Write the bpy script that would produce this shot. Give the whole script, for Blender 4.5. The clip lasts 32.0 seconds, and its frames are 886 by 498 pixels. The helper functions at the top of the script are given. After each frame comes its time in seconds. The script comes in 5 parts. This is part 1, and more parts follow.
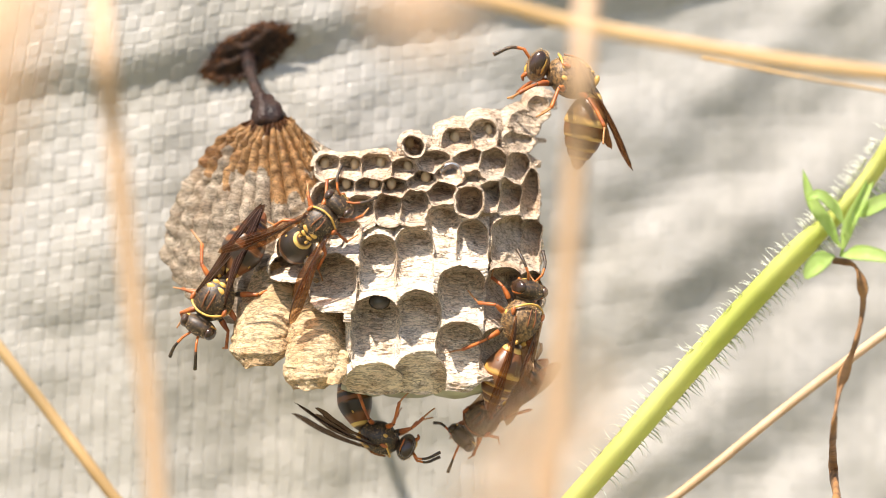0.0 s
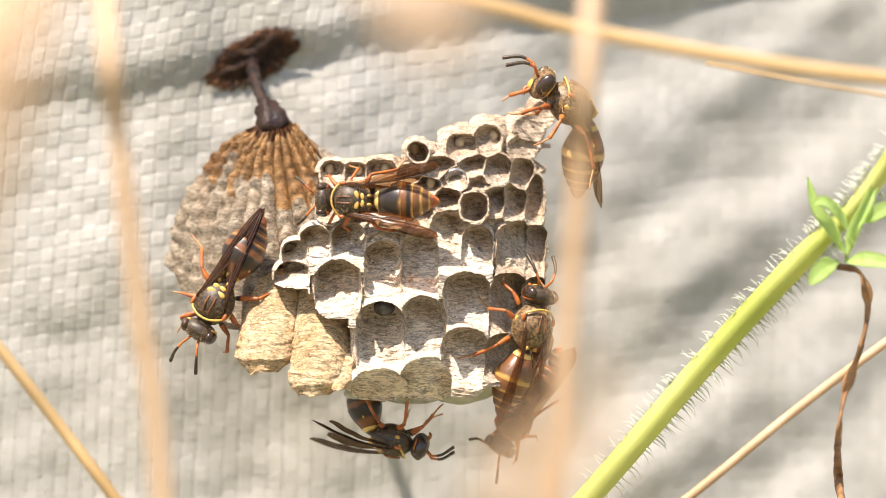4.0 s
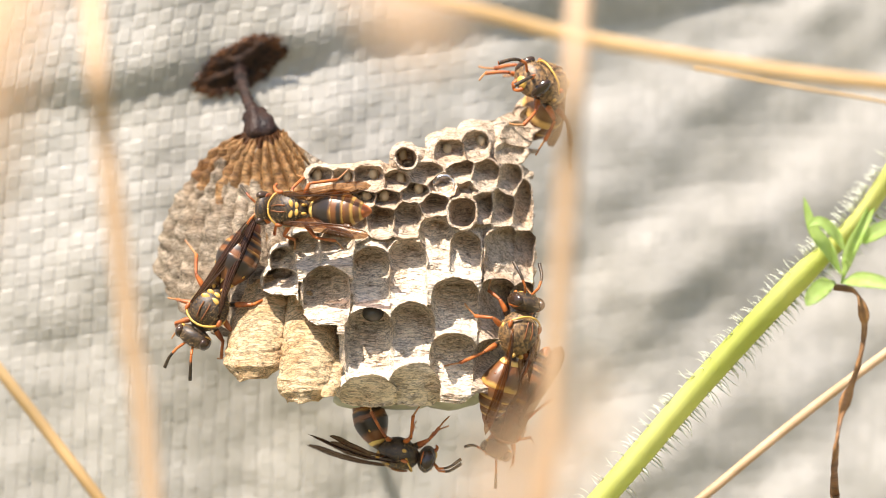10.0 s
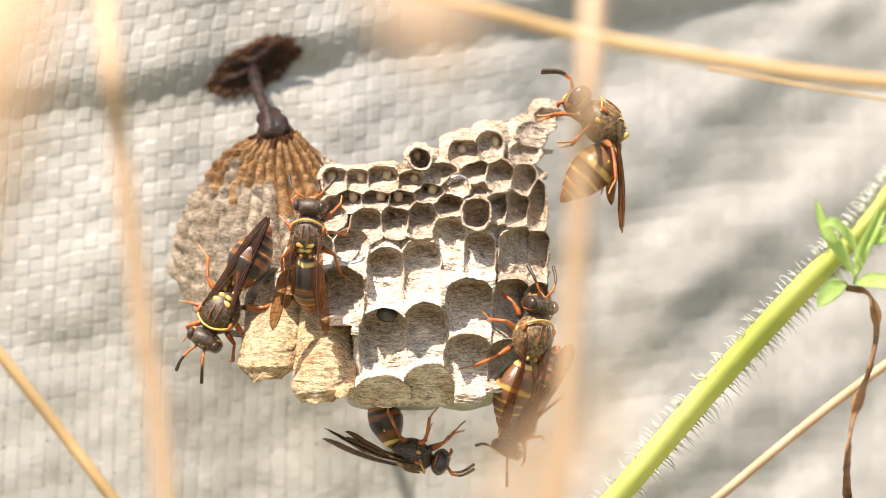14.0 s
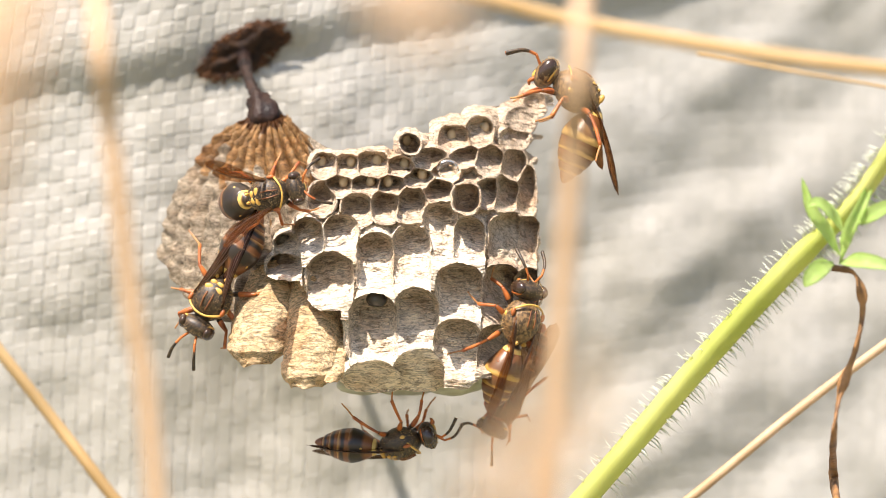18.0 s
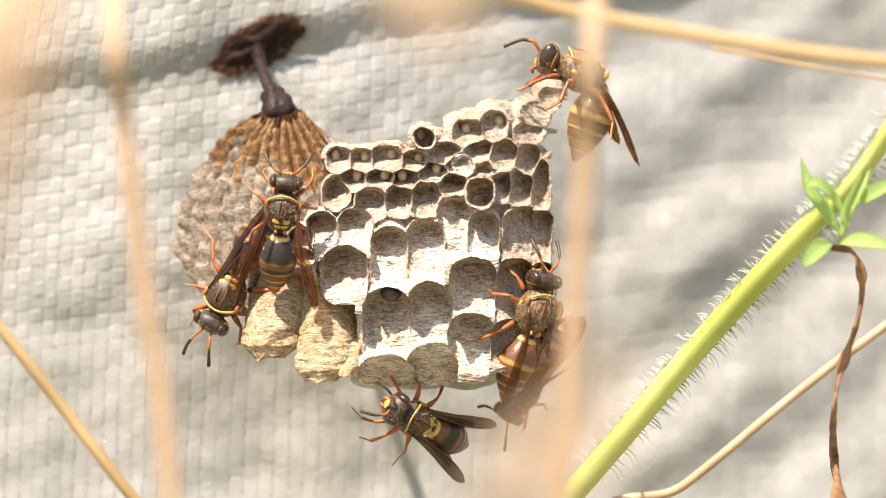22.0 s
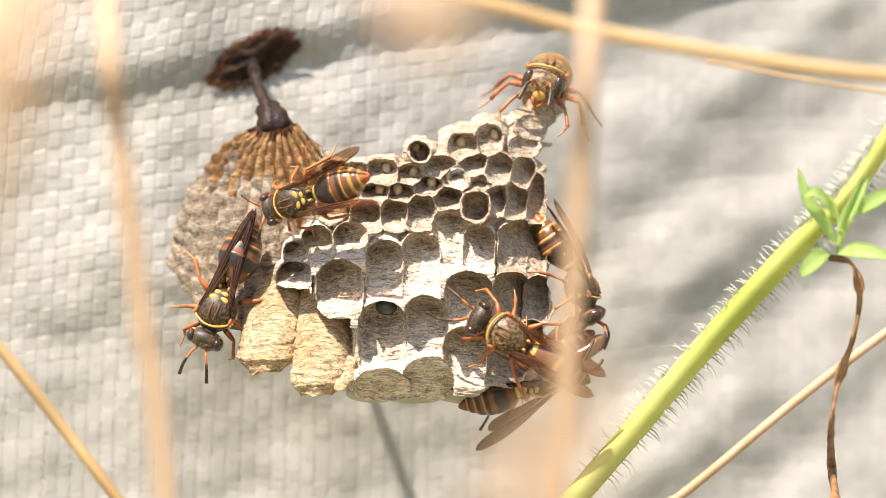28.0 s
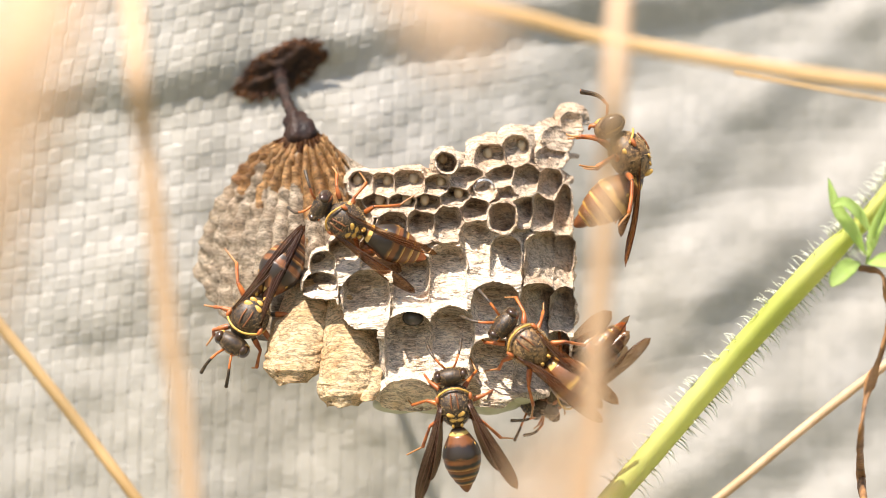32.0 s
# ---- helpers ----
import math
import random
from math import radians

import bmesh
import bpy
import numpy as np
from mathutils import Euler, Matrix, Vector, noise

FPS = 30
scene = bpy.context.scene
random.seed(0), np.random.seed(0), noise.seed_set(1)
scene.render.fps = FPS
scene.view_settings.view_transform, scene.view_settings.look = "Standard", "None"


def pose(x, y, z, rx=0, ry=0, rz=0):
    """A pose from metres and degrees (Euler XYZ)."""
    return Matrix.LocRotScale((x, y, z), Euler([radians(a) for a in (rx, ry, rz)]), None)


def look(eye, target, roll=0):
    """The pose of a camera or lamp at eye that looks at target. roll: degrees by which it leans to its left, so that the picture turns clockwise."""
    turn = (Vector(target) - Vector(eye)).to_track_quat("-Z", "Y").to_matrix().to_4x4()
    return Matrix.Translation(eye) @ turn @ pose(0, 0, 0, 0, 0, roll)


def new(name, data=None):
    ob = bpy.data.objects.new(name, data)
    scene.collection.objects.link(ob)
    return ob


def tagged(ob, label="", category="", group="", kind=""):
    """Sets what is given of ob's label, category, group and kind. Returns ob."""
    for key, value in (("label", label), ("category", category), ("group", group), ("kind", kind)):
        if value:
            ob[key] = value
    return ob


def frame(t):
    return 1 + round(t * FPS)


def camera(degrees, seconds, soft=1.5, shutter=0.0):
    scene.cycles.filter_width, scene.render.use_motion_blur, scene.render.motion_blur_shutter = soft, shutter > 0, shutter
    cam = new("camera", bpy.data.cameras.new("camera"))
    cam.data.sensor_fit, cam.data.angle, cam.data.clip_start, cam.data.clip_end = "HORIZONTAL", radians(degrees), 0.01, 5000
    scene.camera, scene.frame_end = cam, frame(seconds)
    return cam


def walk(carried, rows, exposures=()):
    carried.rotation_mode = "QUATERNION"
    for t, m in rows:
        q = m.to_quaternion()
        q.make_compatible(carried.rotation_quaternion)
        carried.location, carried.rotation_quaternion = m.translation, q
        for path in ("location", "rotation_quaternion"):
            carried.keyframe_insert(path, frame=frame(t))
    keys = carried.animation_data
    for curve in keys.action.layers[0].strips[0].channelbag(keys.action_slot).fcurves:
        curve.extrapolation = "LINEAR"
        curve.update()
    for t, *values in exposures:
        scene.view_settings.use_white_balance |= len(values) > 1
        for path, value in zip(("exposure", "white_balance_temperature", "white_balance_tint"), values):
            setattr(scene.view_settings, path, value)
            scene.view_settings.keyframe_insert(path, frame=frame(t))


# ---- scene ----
# One metre is one metre: the comb is about 5 cm wide, and the lens stands 60 cm before it.
MM = 0.001
FAR, HIGH, UNIT = 0.6, 0.5, 0.115 / 1568     # lens to comb, lens over ground, metres per plan unit at the comb


def aim(right, down, lean):
    """A hand-held pose: the small turns that shift the comb by so many plan units."""
    return pose(0, -FAR, HIGH, 90, 0, 0) @ pose(0, 0, 0, math.degrees(down * UNIT / FAR), math.degrees(right * UNIT / FAR), lean)


cam = camera(2 * math.degrees(math.atan(0.0575 / FAR)), 32.0, soft=0.6)
cam.data.dof.use_dof = True
cam.data.dof.focus_distance = FAR - 0.007
cam.data.dof.aperture_fstop = 18.0
walk(cam, [
    (0, aim(-9.9, -4.1, 0.26)),
    (0.5, aim(7.0, -23.2, 0.10)),
    (1, aim(-9.3, -19.6, -0.09)),
    (1.5, aim(-3.1, -9.6, 0.04)),
    (2, aim(-7.4, 4.5, -0.12)),
    (2.5, aim(-13.9, 11.0, -0.08)),
    (3, aim(-7.2, 16.2, 0.04)),
    (3.5, aim(0.8, 11.2, 0.17)),
    (5.5, aim(-8.8, 1.2, 0.04)),
    (6, aim(0.0, 0.0, 0.00)),
    (6.5, aim(-8.6, 2.5, 0.04)),
    (7, aim(-8.5, 5.0, -0.01)),
    (7.5, aim(-18.7, 15.4, -0.07)),
    (8, aim(-21.4, 17.4, -0.02)),
    (8.5, aim(-25.6, 19.5, 0.01)),
    (9, aim(-22.5, 24.9, -0.09)),
    (9.5, aim(-29.6, 19.1, 0.04)),
    (10, aim(-21.9, 16.6, -0.10)),
    (10.5, aim(-3.1, 14.9, -0.18)),
    (11, aim(2.7, 8.9, -0.11)),
    (11.5, aim(10.4, 6.6, -0.05)),
    (12, aim(2.7, 14.5, -0.14)),
    (12.5, aim(12.3, 9.6, -0.01)),
    (13, aim(17.3, 3.7, -0.09)),
    (13.5, aim(23.5, -2.4, -0.17)),
    (14, aim(3.0, 17.5, -0.15)),
    (14.5, aim(5.6, 13.0, -0.05)),
    (15, aim(6.1, 0.0, 0.00)),
    (15.5, aim(-12.2, 3.0, -0.13)),
    (17.5, aim(-7.5, -10.5, -0.08)),
    (18, aim(-15.1, -8.8, -0.09)),
    (18.5, aim(-22.7, -2.3, -0.13)),
    (19, aim(-18.7, -3.5, -0.15)),
    (19.5, aim(-8.4, -2.0, -0.07)),
    (20, aim(-10.9, 3.0, -0.10)),
    (20.5, aim(-1.7, 11.7, -0.11)),
    (21, aim(-5.5, 6.4, 0.04)),
    (21.5, aim(1.9, -16.9, 0.07)),
    (22, aim(9.7, -19.3, -0.02)),
    (22.5, aim(13.1, -8.7, 0.02)),
    (23, aim(12.7, -5.7, -0.01)),
    (23.5, aim(-2.2, 1.3, -0.10)),
    (24, aim(-2.3, -0.1, -0.05)),
    (24.5, aim(10.2, -5.8, -0.05)),
    (25, aim(-16.1, 0.3, -0.04)),
    (25.5, aim(-14.4, -1.7, 0.15)),
    (27.5, aim(11.3, 7.4, 0.08)),
    (28, aim(1.6, 5.1, -0.10)),
    (28.5, aim(22.7, 4.9, -0.10)),
    (29, aim(40.7, 19.0, -0.04)),
    (29.5, aim(56.3, 4.5, 0.05)),
    (30, aim(54.5, 2.9, 0.04)),
    (30.5, aim(55.9, 8.2, 0.02)),
    (31, aim(71.5, 19.9, 0.29)),
    (31.5, aim(54.1, 28.9, 0.20)),
    (32, aim(49.0, 24.6, 0.02)),
], exposures=((0, 1.12, 6950, 14), (32, 1.12, 6950, 14)))

# ---- light ----
SUN_TO = Vector((-0.30, -0.43, 0.85)).normalized()
world = bpy.data.worlds.new("sky")
scene.world = world
world.use_nodes = True
sky = world.node_tree.nodes.new("ShaderNodeTexSky")
sky.sky_type, sky.sun_disc = "NISHITA", False
sky.sun_elevation = math.asin(SUN_TO.z)
sky.sun_rotation = math.atan2(SUN_TO.x, SUN_TO.y)
world.node_tree.nodes["Background"].inputs[1].default_value = 0.11
world.node_tree.links.new(sky.outputs[0], world.node_tree.nodes["Background"].inputs[0])
sun_data = bpy.data.lights.new("sun", "SUN")
sun_data.energy, sun_data.angle, sun_data.color = 5.0, radians(0.9), (1.0, 0.94, 0.86)
sun = new("sun", sun_data)
sun.matrix_world = look(SUN_TO * 5, (0, 0, 0))


# ---- materials ----
def material(name, colour, second=None, rough=0.6, scale=400.0, metal=0.0, bump=0.2, bump_scale=None, stretch=(1, 1, 1), mix=(0.35, 0.65),
             clear=0.0, through_light=0.0, vary=0.0, depth=0.0003, coat=0.0):
    """A surface of two colours in noise, with fine relief; scale is in repeats a metre."""
    m = bpy.data.materials.new(name)
    m.use_nodes = True
    nt = m.node_tree
    b = nt.nodes["Principled BSDF"]
    co = nt.nodes.new("ShaderNodeTexCoord")
    mp = nt.nodes.new("ShaderNodeMapping")
    mp.inputs["Scale"].default_value = stretch
    nt.links.new(co.outputs["Object"], mp.inputs[0])
    n1 = nt.nodes.new("ShaderNodeTexNoise")
    n1.inputs["Scale"].default_value, n1.inputs["Detail"].default_value = scale, 6
    nt.links.new(mp.outputs[0], n1.inputs["Vector"])
    ramp = nt.nodes.new("ShaderNodeValToRGB")
    ramp.color_ramp.elements[0].position, ramp.color_ramp.elements[1].position = mix
    ramp.color_ramp.elements[0].color = (*colour, 1)
    ramp.color_ramp.elements[1].color = (*(second or [c * 0.7 for c in colour]), 1)
    nt.links.new(n1.outputs[0], ramp.inputs[0])
    out = ramp.outputs[0]
    if vary:
        info = nt.nodes.new("ShaderNodeObjectInfo")
        mr = nt.nodes.new("ShaderNodeMapRange")
        mr.inputs["To Min"].default_value, mr.inputs["To Max"].default_value = 1 - vary, 1 + vary * 0.6
        nt.links.new(info.outputs["Random"], mr.inputs[0])
        hs = nt.nodes.new("ShaderNodeHueSaturation")
        nt.links.new(mr.outputs[0], hs.inputs["Value"])
        nt.links.new(out, hs.inputs["Color"])
        out = hs.outputs[0]
    nt.links.new(out, b.inputs["Base Color"])
    b.inputs["Roughness"].default_value, b.inputs["Metallic"].default_value = rough, metal
    b.inputs["Coat Weight"].default_value = coat
    if through_light:
        tr = nt.nodes.new("ShaderNodeBsdfTranslucent")
        nt.links.new(out, tr.inputs[0])
        mx = nt.nodes.new("ShaderNodeMixShader")
        mx.inputs[0].default_value = through_light
        nt.links.new(b.outputs[0], mx.inputs[1]), nt.links.new(tr.outputs[0], mx.inputs[2])
        nt.links.new(mx.outputs[0], nt.nodes["Material Output"].inputs[0])
    if clear:
        last = nt.nodes["Material Output"].inputs[0].links[0].from_socket
        tp = nt.nodes.new("ShaderNodeBsdfTransparent")
        tp.inputs[0].default_value = (0.92, 0.66, 0.42, 1)
        mx = nt.nodes.new("ShaderNodeMixShader")
        mx.inputs[0].default_value = clear
        nt.links.new(last, mx.inputs[1]), nt.links.new(tp.outputs[0], mx.inputs[2])
        nt.links.new(mx.outputs[0], nt.nodes["Material Output"].inputs[0])
    if bump:
        n2 = nt.nodes.new("ShaderNodeTexNoise")
        n2.inputs["Scale"].default_value, n2.inputs["Detail"].default_value = bump_scale or scale * 2.5, 5
        nt.links.new(mp.outputs[0], n2.inputs["Vector"])
        bp = nt.nodes.new("ShaderNodeBump")
        bp.inputs["Strength"].default_value, bp.inputs["Distance"].default_value = bump, depth
        nt.links.new(n2.outputs[0], bp.inputs["Height"])
        nt.links.new(bp.outputs[0], b.inputs["Normal"])
    return m


TARP = material("woven_plastic", (0.50, 0.485, 0.445), (0.42, 0.405, 0.36), rough=0.42, scale=90, bump=0.25, bump_scale=1500, vary=0.10, through_light=0.25)
TARP_BACK = material("woven_plastic_back", (0.36, 0.345, 0.30), (0.28, 0.27, 0.225), rough=0.7, scale=200, bump=0.2, through_light=0.5)


def pulp(name, pale, dark, stain, amount=0.5, relief=0.0004, grain=1000):
    """Chewed wood fibre: pale and dark streaks, brown stains, black flecks and a matted relief."""
    m = material(name, pale, dark, rough=0.88, scale=grain, bump=0.0, mix=(0.52, 0.72), through_light=0.08)
    nt = m.node_tree
    b = nt.nodes["Principled BSDF"]
    co = nt.nodes.new("ShaderNodeTexCoord")
    ramp = b.inputs["Base Color"].links[0].from_node
    fibre = ramp.inputs[0].links[0].from_node
    fibre.inputs["Distortion"].default_value, fibre.inputs["Detail"].default_value, fibre.inputs["Roughness"].default_value = 0.35, 10, 0.7
    fibre.inputs["Vector"].links[0].from_node.inputs["Scale"].default_value = (0.6, 1, 1.2)
    big = nt.nodes.new("ShaderNodeTexNoise")
    big.inputs["Scale"].default_value, big.inputs["Detail"].default_value = 240, 6
    nt.links.new(co.outputs["Object"], big.inputs["Vector"])
    mr = nt.nodes.new("ShaderNodeMapRange")
    mr.inputs["From Min"].default_value, mr.inputs["From Max"].default_value, mr.inputs["To Max"].default_value = 0.47, 0.76, amount
    nt.links.new(big.outputs[0], mr.inputs[0])
    mx = nt.nodes.new("ShaderNodeMix")
    mx.data_type, mx.blend_type = "RGBA", "MULTIPLY"
    mx.inputs[7].default_value = (*stain, 1)
    nt.links.new(mr.outputs[0], mx.inputs[0]), nt.links.new(ramp.outputs[0], mx.inputs[6])
    speck = nt.nodes.new("ShaderNodeTexVoronoi")
    speck.inputs["Scale"].default_value = 760
    nt.links.new(co.outputs["Object"], speck.inputs["Vector"])
    sr = nt.nodes.new("ShaderNodeMapRange")
    sr.inputs["From Min"].default_value, sr.inputs["From Max"].default_value, sr.inputs["To Min"].default_value, sr.inputs["To Max"].default_value = 0.07, 0.14, 0.22, 1.0
    nt.links.new(speck.outputs["Distance"], sr.inputs[0])
    m2 = nt.nodes.new("ShaderNodeMix")
    m2.data_type, m2.blend_type = "RGBA", "MULTIPLY"
    m2.inputs[0].default_value = 0.8
    nt.links.new(mx.outputs[2], m2.inputs[6]), nt.links.new(sr.outputs[0], m2.inputs[7])
    nt.links.new(m2.outputs[2], b.inputs["Base Color"])
    for n in nt.nodes:
        if n.type == "BSDF_TRANSLUCENT":
            nt.links.new(m2.outputs[2], n.inputs[0])
    fine = nt.nodes.new("ShaderNodeTexNoise")
    fine.inputs["Scale"].default_value, fine.inputs["Detail"].default_value, fine.inputs["Roughness"].default_value = 3600, 7, 0.75
    stretch = nt.nodes.new("ShaderNodeMapping")
    stretch.inputs["Scale"].default_value, stretch.inputs["Rotation"].default_value = (0.24, 1, 1.15), (0.1, 0.4, 0.3)
    nt.links.new(co.outputs["Object"], stretch.inputs[0]), nt.links.new(stretch.outputs[0], fine.inputs["Vector"])
    fr = nt.nodes.new("ShaderNodeMapRange")
    fr.inputs["From Min"].default_value, fr.inputs["From Max"].default_value, fr.inputs["To Min"].default_value, fr.inputs["To Max"].default_value = 0.35, 0.49, 0.40, 1.0
    nt.links.new(fine.outputs[0], fr.inputs[0])
    m3 = nt.nodes.new("ShaderNodeMix")
    m3.data_type, m3.blend_type = "RGBA", "MULTIPLY"
    m3.inputs[0].default_value = 0.85
    nt.links.new(m2.outputs[2], m3.inputs[6]), nt.links.new(fr.outputs[0], m3.inputs[7])
    nt.links.new(m3.outputs[2], b.inputs["Base Color"])
    last = m3.outputs[2]
    for scale, turn, strands in ((1150, (0.2, 0.35, 0.1), (0.30, 1, 1.0)), (1900, (0.5, -0.45, 0.6), (0.24, 1, 0.9))):
        hair = nt.nodes.new("ShaderNodeTexNoise")
        hair.inputs["Scale"].default_value, hair.inputs["Detail"].default_value, hair.inputs["Distortion"].default_value = scale, 3, 0.4
        lay = nt.nodes.new("ShaderNodeMapping")
        lay.inputs["Rotation"].default_value, lay.inputs["Scale"].default_value = turn, strands
        nt.links.new(co.outputs["Object"], lay.inputs[0]), nt.links.new(lay.outputs[0], hair.inputs["Vector"])
        mid = nt.nodes.new("ShaderNodeMath")
        mid.operation = "SUBTRACT"
        mid.inputs[1].default_value = 0.47
        gap = nt.nodes.new("ShaderNodeMath")
        gap.operation = "ABSOLUTE"
        nt.links.new(hair.outputs[0], mid.inputs[0]), nt.links.new(mid.outputs[0], gap.inputs[0])
        hr = nt.nodes.new("ShaderNodeMapRange")
        hr.inputs["From Max"].default_value, hr.inputs["To Min"].default_value, hr.inputs["To Max"].default_value = 0.05, 0.40, 1.0
        nt.links.new(gap.outputs[0], hr.inputs[0])
        m4 = nt.nodes.new("ShaderNodeMix")
        m4.data_type, m4.blend_type = "RGBA", "MULTIPLY"
        m4.inputs[0].default_value = 0.8
        nt.links.new(last, m4.inputs[6]), nt.links.new(hr.outputs[0], m4.inputs[7])
        last = m4.outputs[2]
    nt.links.new(last, b.inputs["Base Color"])
    mat2 = nt.nodes.new("ShaderNodeTexNoise")
    mat2.inputs["Scale"].default_value, mat2.inputs["Detail"].default_value, mat2.inputs["Distortion"].default_value = 620, 9, 0.8
    nt.links.new(co.outputs["Object"], mat2.inputs["Vector"])
    both = nt.nodes.new("ShaderNodeMath")
    both.operation = "MULTIPLY_ADD"
    both.inputs[1].default_value = 0.6
    nt.links.new(fine.outputs[0], both.inputs[0]), nt.links.new(mat2.outputs[0], both.inputs[2])
    bp = nt.nodes.new("ShaderNodeBump")
    bp.inputs["Strength"].default_value, bp.inputs["Distance"].default_value = 1.0, relief
    nt.links.new(both.outputs[0], bp.inputs["Height"]), nt.links.new(bp.outputs[0], b.inputs["Normal"])
    return m


PAPER = pulp("grey_wood_pulp", (0.95, 0.81, 0.65), (0.30, 0.20, 0.12), (0.66, 0.48, 0.31), 0.7, 0.0005)
PAPER_TAN = pulp("tan_wood_pulp", (0.76, 0.61, 0.46), (0.24, 0.155, 0.09), (0.68, 0.50, 0.34), 0.7, 0.0006)
PAPER_BROWN = pulp("varnished_brown_pulp", (0.66, 0.39, 0.165), (0.17, 0.08, 0.028), (0.5, 0.30, 0.15), 0.7, 0.0003, 560)
PAPER_BROWN.node_tree.nodes["Principled BSDF"].inputs["Roughness"].default_value = 0.45
PAPER_GREY = pulp("weathered_pulp", (0.74, 0.63, 0.49), (0.20, 0.14, 0.085), (0.58, 0.42, 0.28), 0.6, 0.0003, 560)
PAPER_GOLD = pulp("straw_coloured_pulp", (1.0, 0.75, 0.45), (0.58, 0.29, 0.11), (0.74, 0.52, 0.28), 0.7, 0.0012)
for blotched in (PAPER_BROWN, PAPER_GREY):
    ends = blotched.node_tree.nodes["Color Ramp"].color_ramp.elements
    ends[0].position, ends[1].position = 0.40, 0.72
RESIN = material("dark_varnish", (0.011, 0.007, 0.007), (0.035, 0.018, 0.013), rough=0.5, scale=500, bump=0.6, bump_scale=1100, depth=0.0006, coat=0.08)
RESIN_MATTE = material("dull_dark_varnish", (0.012, 0.006, 0.004), (0.040, 0.019, 0.009), rough=0.75, scale=900, bump=0.6, bump_scale=2200, depth=0.0005)
RESIN_EDGE = material("rust_brown_varnish", (0.11, 0.042, 0.013), (0.03, 0.014, 0.008), rough=0.5, scale=700, bump=0.8)
for dull in (RESIN, RESIN_MATTE, RESIN_EDGE):
    dull.node_tree.nodes["Principled BSDF"].inputs["Specular IOR Level"].default_value = 0.22
SILK = material("pale_silk_cap", (0.62, 0.62, 0.50), (0.50, 0.49, 0.36), rough=0.6, scale=400, bump=0.4, through_light=0.25)
EGG = material("pearly_egg", (0.62, 0.50, 0.33), (0.56, 0.44, 0.28), rough=0.35, scale=300, bump=0.0, through_light=0.2)
LARVA = material("dark_larva_head", (0.03, 0.03, 0.035), (0.06, 0.05, 0.04), rough=0.25, scale=500, bump=0.1)
BLACK = material("black_chitin", (0.018, 0.013, 0.010), (0.10, 0.06, 0.027), rough=0.5, scale=3200, mix=(0.42, 0.66), bump=0.25, bump_scale=6000, depth=0.00008)
BROWN = material("red_brown_chitin", (0.22, 0.075, 0.022), (0.10, 0.035, 0.014), rough=0.34, scale=600, bump=0.15, bump_scale=5000, depth=0.00006)
YELLOW = material("yellow_chitin", (0.56, 0.34, 0.075), (0.46, 0.25, 0.05), rough=0.4, scale=800, bump=0.1, bump_scale=5000, depth=0.00005)
ORANGE = material("orange_chitin", (0.47, 0.135, 0.026), (0.20, 0.05, 0.014), rough=0.46, scale=900, bump=0.1, bump_scale=4000, depth=0.00005)
BRONZE = material("bronze_chitin", (0.05, 0.030, 0.016), (0.26, 0.15, 0.06), rough=0.48, scale=2600, mix=(0.40, 0.64), bump=0.25, bump_scale=6000, depth=0.00008)
AMBER = material("amber_chitin", (0.42, 0.20, 0.07), (0.30, 0.13, 0.045), rough=0.4, scale=600, bump=0.1, depth=0.00005)


def banded(name, rear, rear_share, front_share=0.3, mid=(0.022, 0.015, 0.011), fore=(0.16, 0.058, 0.018)):
    """Abdomen plates: a pale hind band, a black middle and a red-brown front, with uneven edges."""
    m = material(name, (0.02, 0.015, 0.012), rough=0.36, scale=2500, bump=0.15, bump_scale=6000, depth=0.00006)
    nt = m.node_tree
    co = nt.nodes.new("ShaderNodeTexCoord")
    sep = nt.nodes.new("ShaderNodeSeparateXYZ")
    nt.links.new(co.outputs["Generated"], sep.inputs[0])
    wob = nt.nodes.new("ShaderNodeTexNoise")
    wob.inputs["Scale"].default_value, wob.inputs["Detail"].default_value = 520, 8
    nt.links.new(co.outputs["Object"], wob.inputs["Vector"])
    add = nt.nodes.new("ShaderNodeMath")
    add.operation = "MULTIPLY_ADD"
    add.inputs[1].default_value = 0.5
    nt.links.new(wob.outputs[0], add.inputs[0]), nt.links.new(sep.outputs[0], add.inputs[2])
    ramp = nt.nodes.new("ShaderNodeValToRGB")
    r = ramp.color_ramp
    r.elements[0].position, r.elements[0].color = rear_share + 0.12, (*rear, 1)
    r.elements[1].position, r.elements[1].color = rear_share + 0.25, (0.13, 0.055, 0.018, 1)
    for p, c in ((rear_share + 0.34, (*mid, 1)), (1.16 - front_share, (*mid, 1)), (1.30 - front_share, (*fore, 1))):
        e = r.elements.new(min(p, 1.0))
        e.color = c
    nt.links.new(add.outputs[0], ramp.inputs[0])
    nt.links.new(ramp.outputs[0], nt.nodes["Principled BSDF"].inputs["Base Color"])
    return m


PLATES = {"bright": (banded("abdomen_bright_thin_band", (0.46, 0.27, 0.07), 0.13, 0.22, fore=(0.035, 0.022, 0.014)), banded("abdomen_bright_wide_band", (0.46, 0.27, 0.065), 0.22, 0.42)),
          "tail": (banded("abdomen_tail", (0.42, 0.24, 0.06), 0.30, 0.30, (0.12, 0.052, 0.02)), banded("abdomen_golden", (0.56, 0.34, 0.11), 0.34, 0.36, (0.20, 0.10, 0.036))),
          "dull": (banded("abdomen_dull_thin_band", (0.34, 0.17, 0.05), 0.06, 0.36), banded("abdomen_dull_wide_band", (0.36, 0.18, 0.05), 0.24, 0.4))}
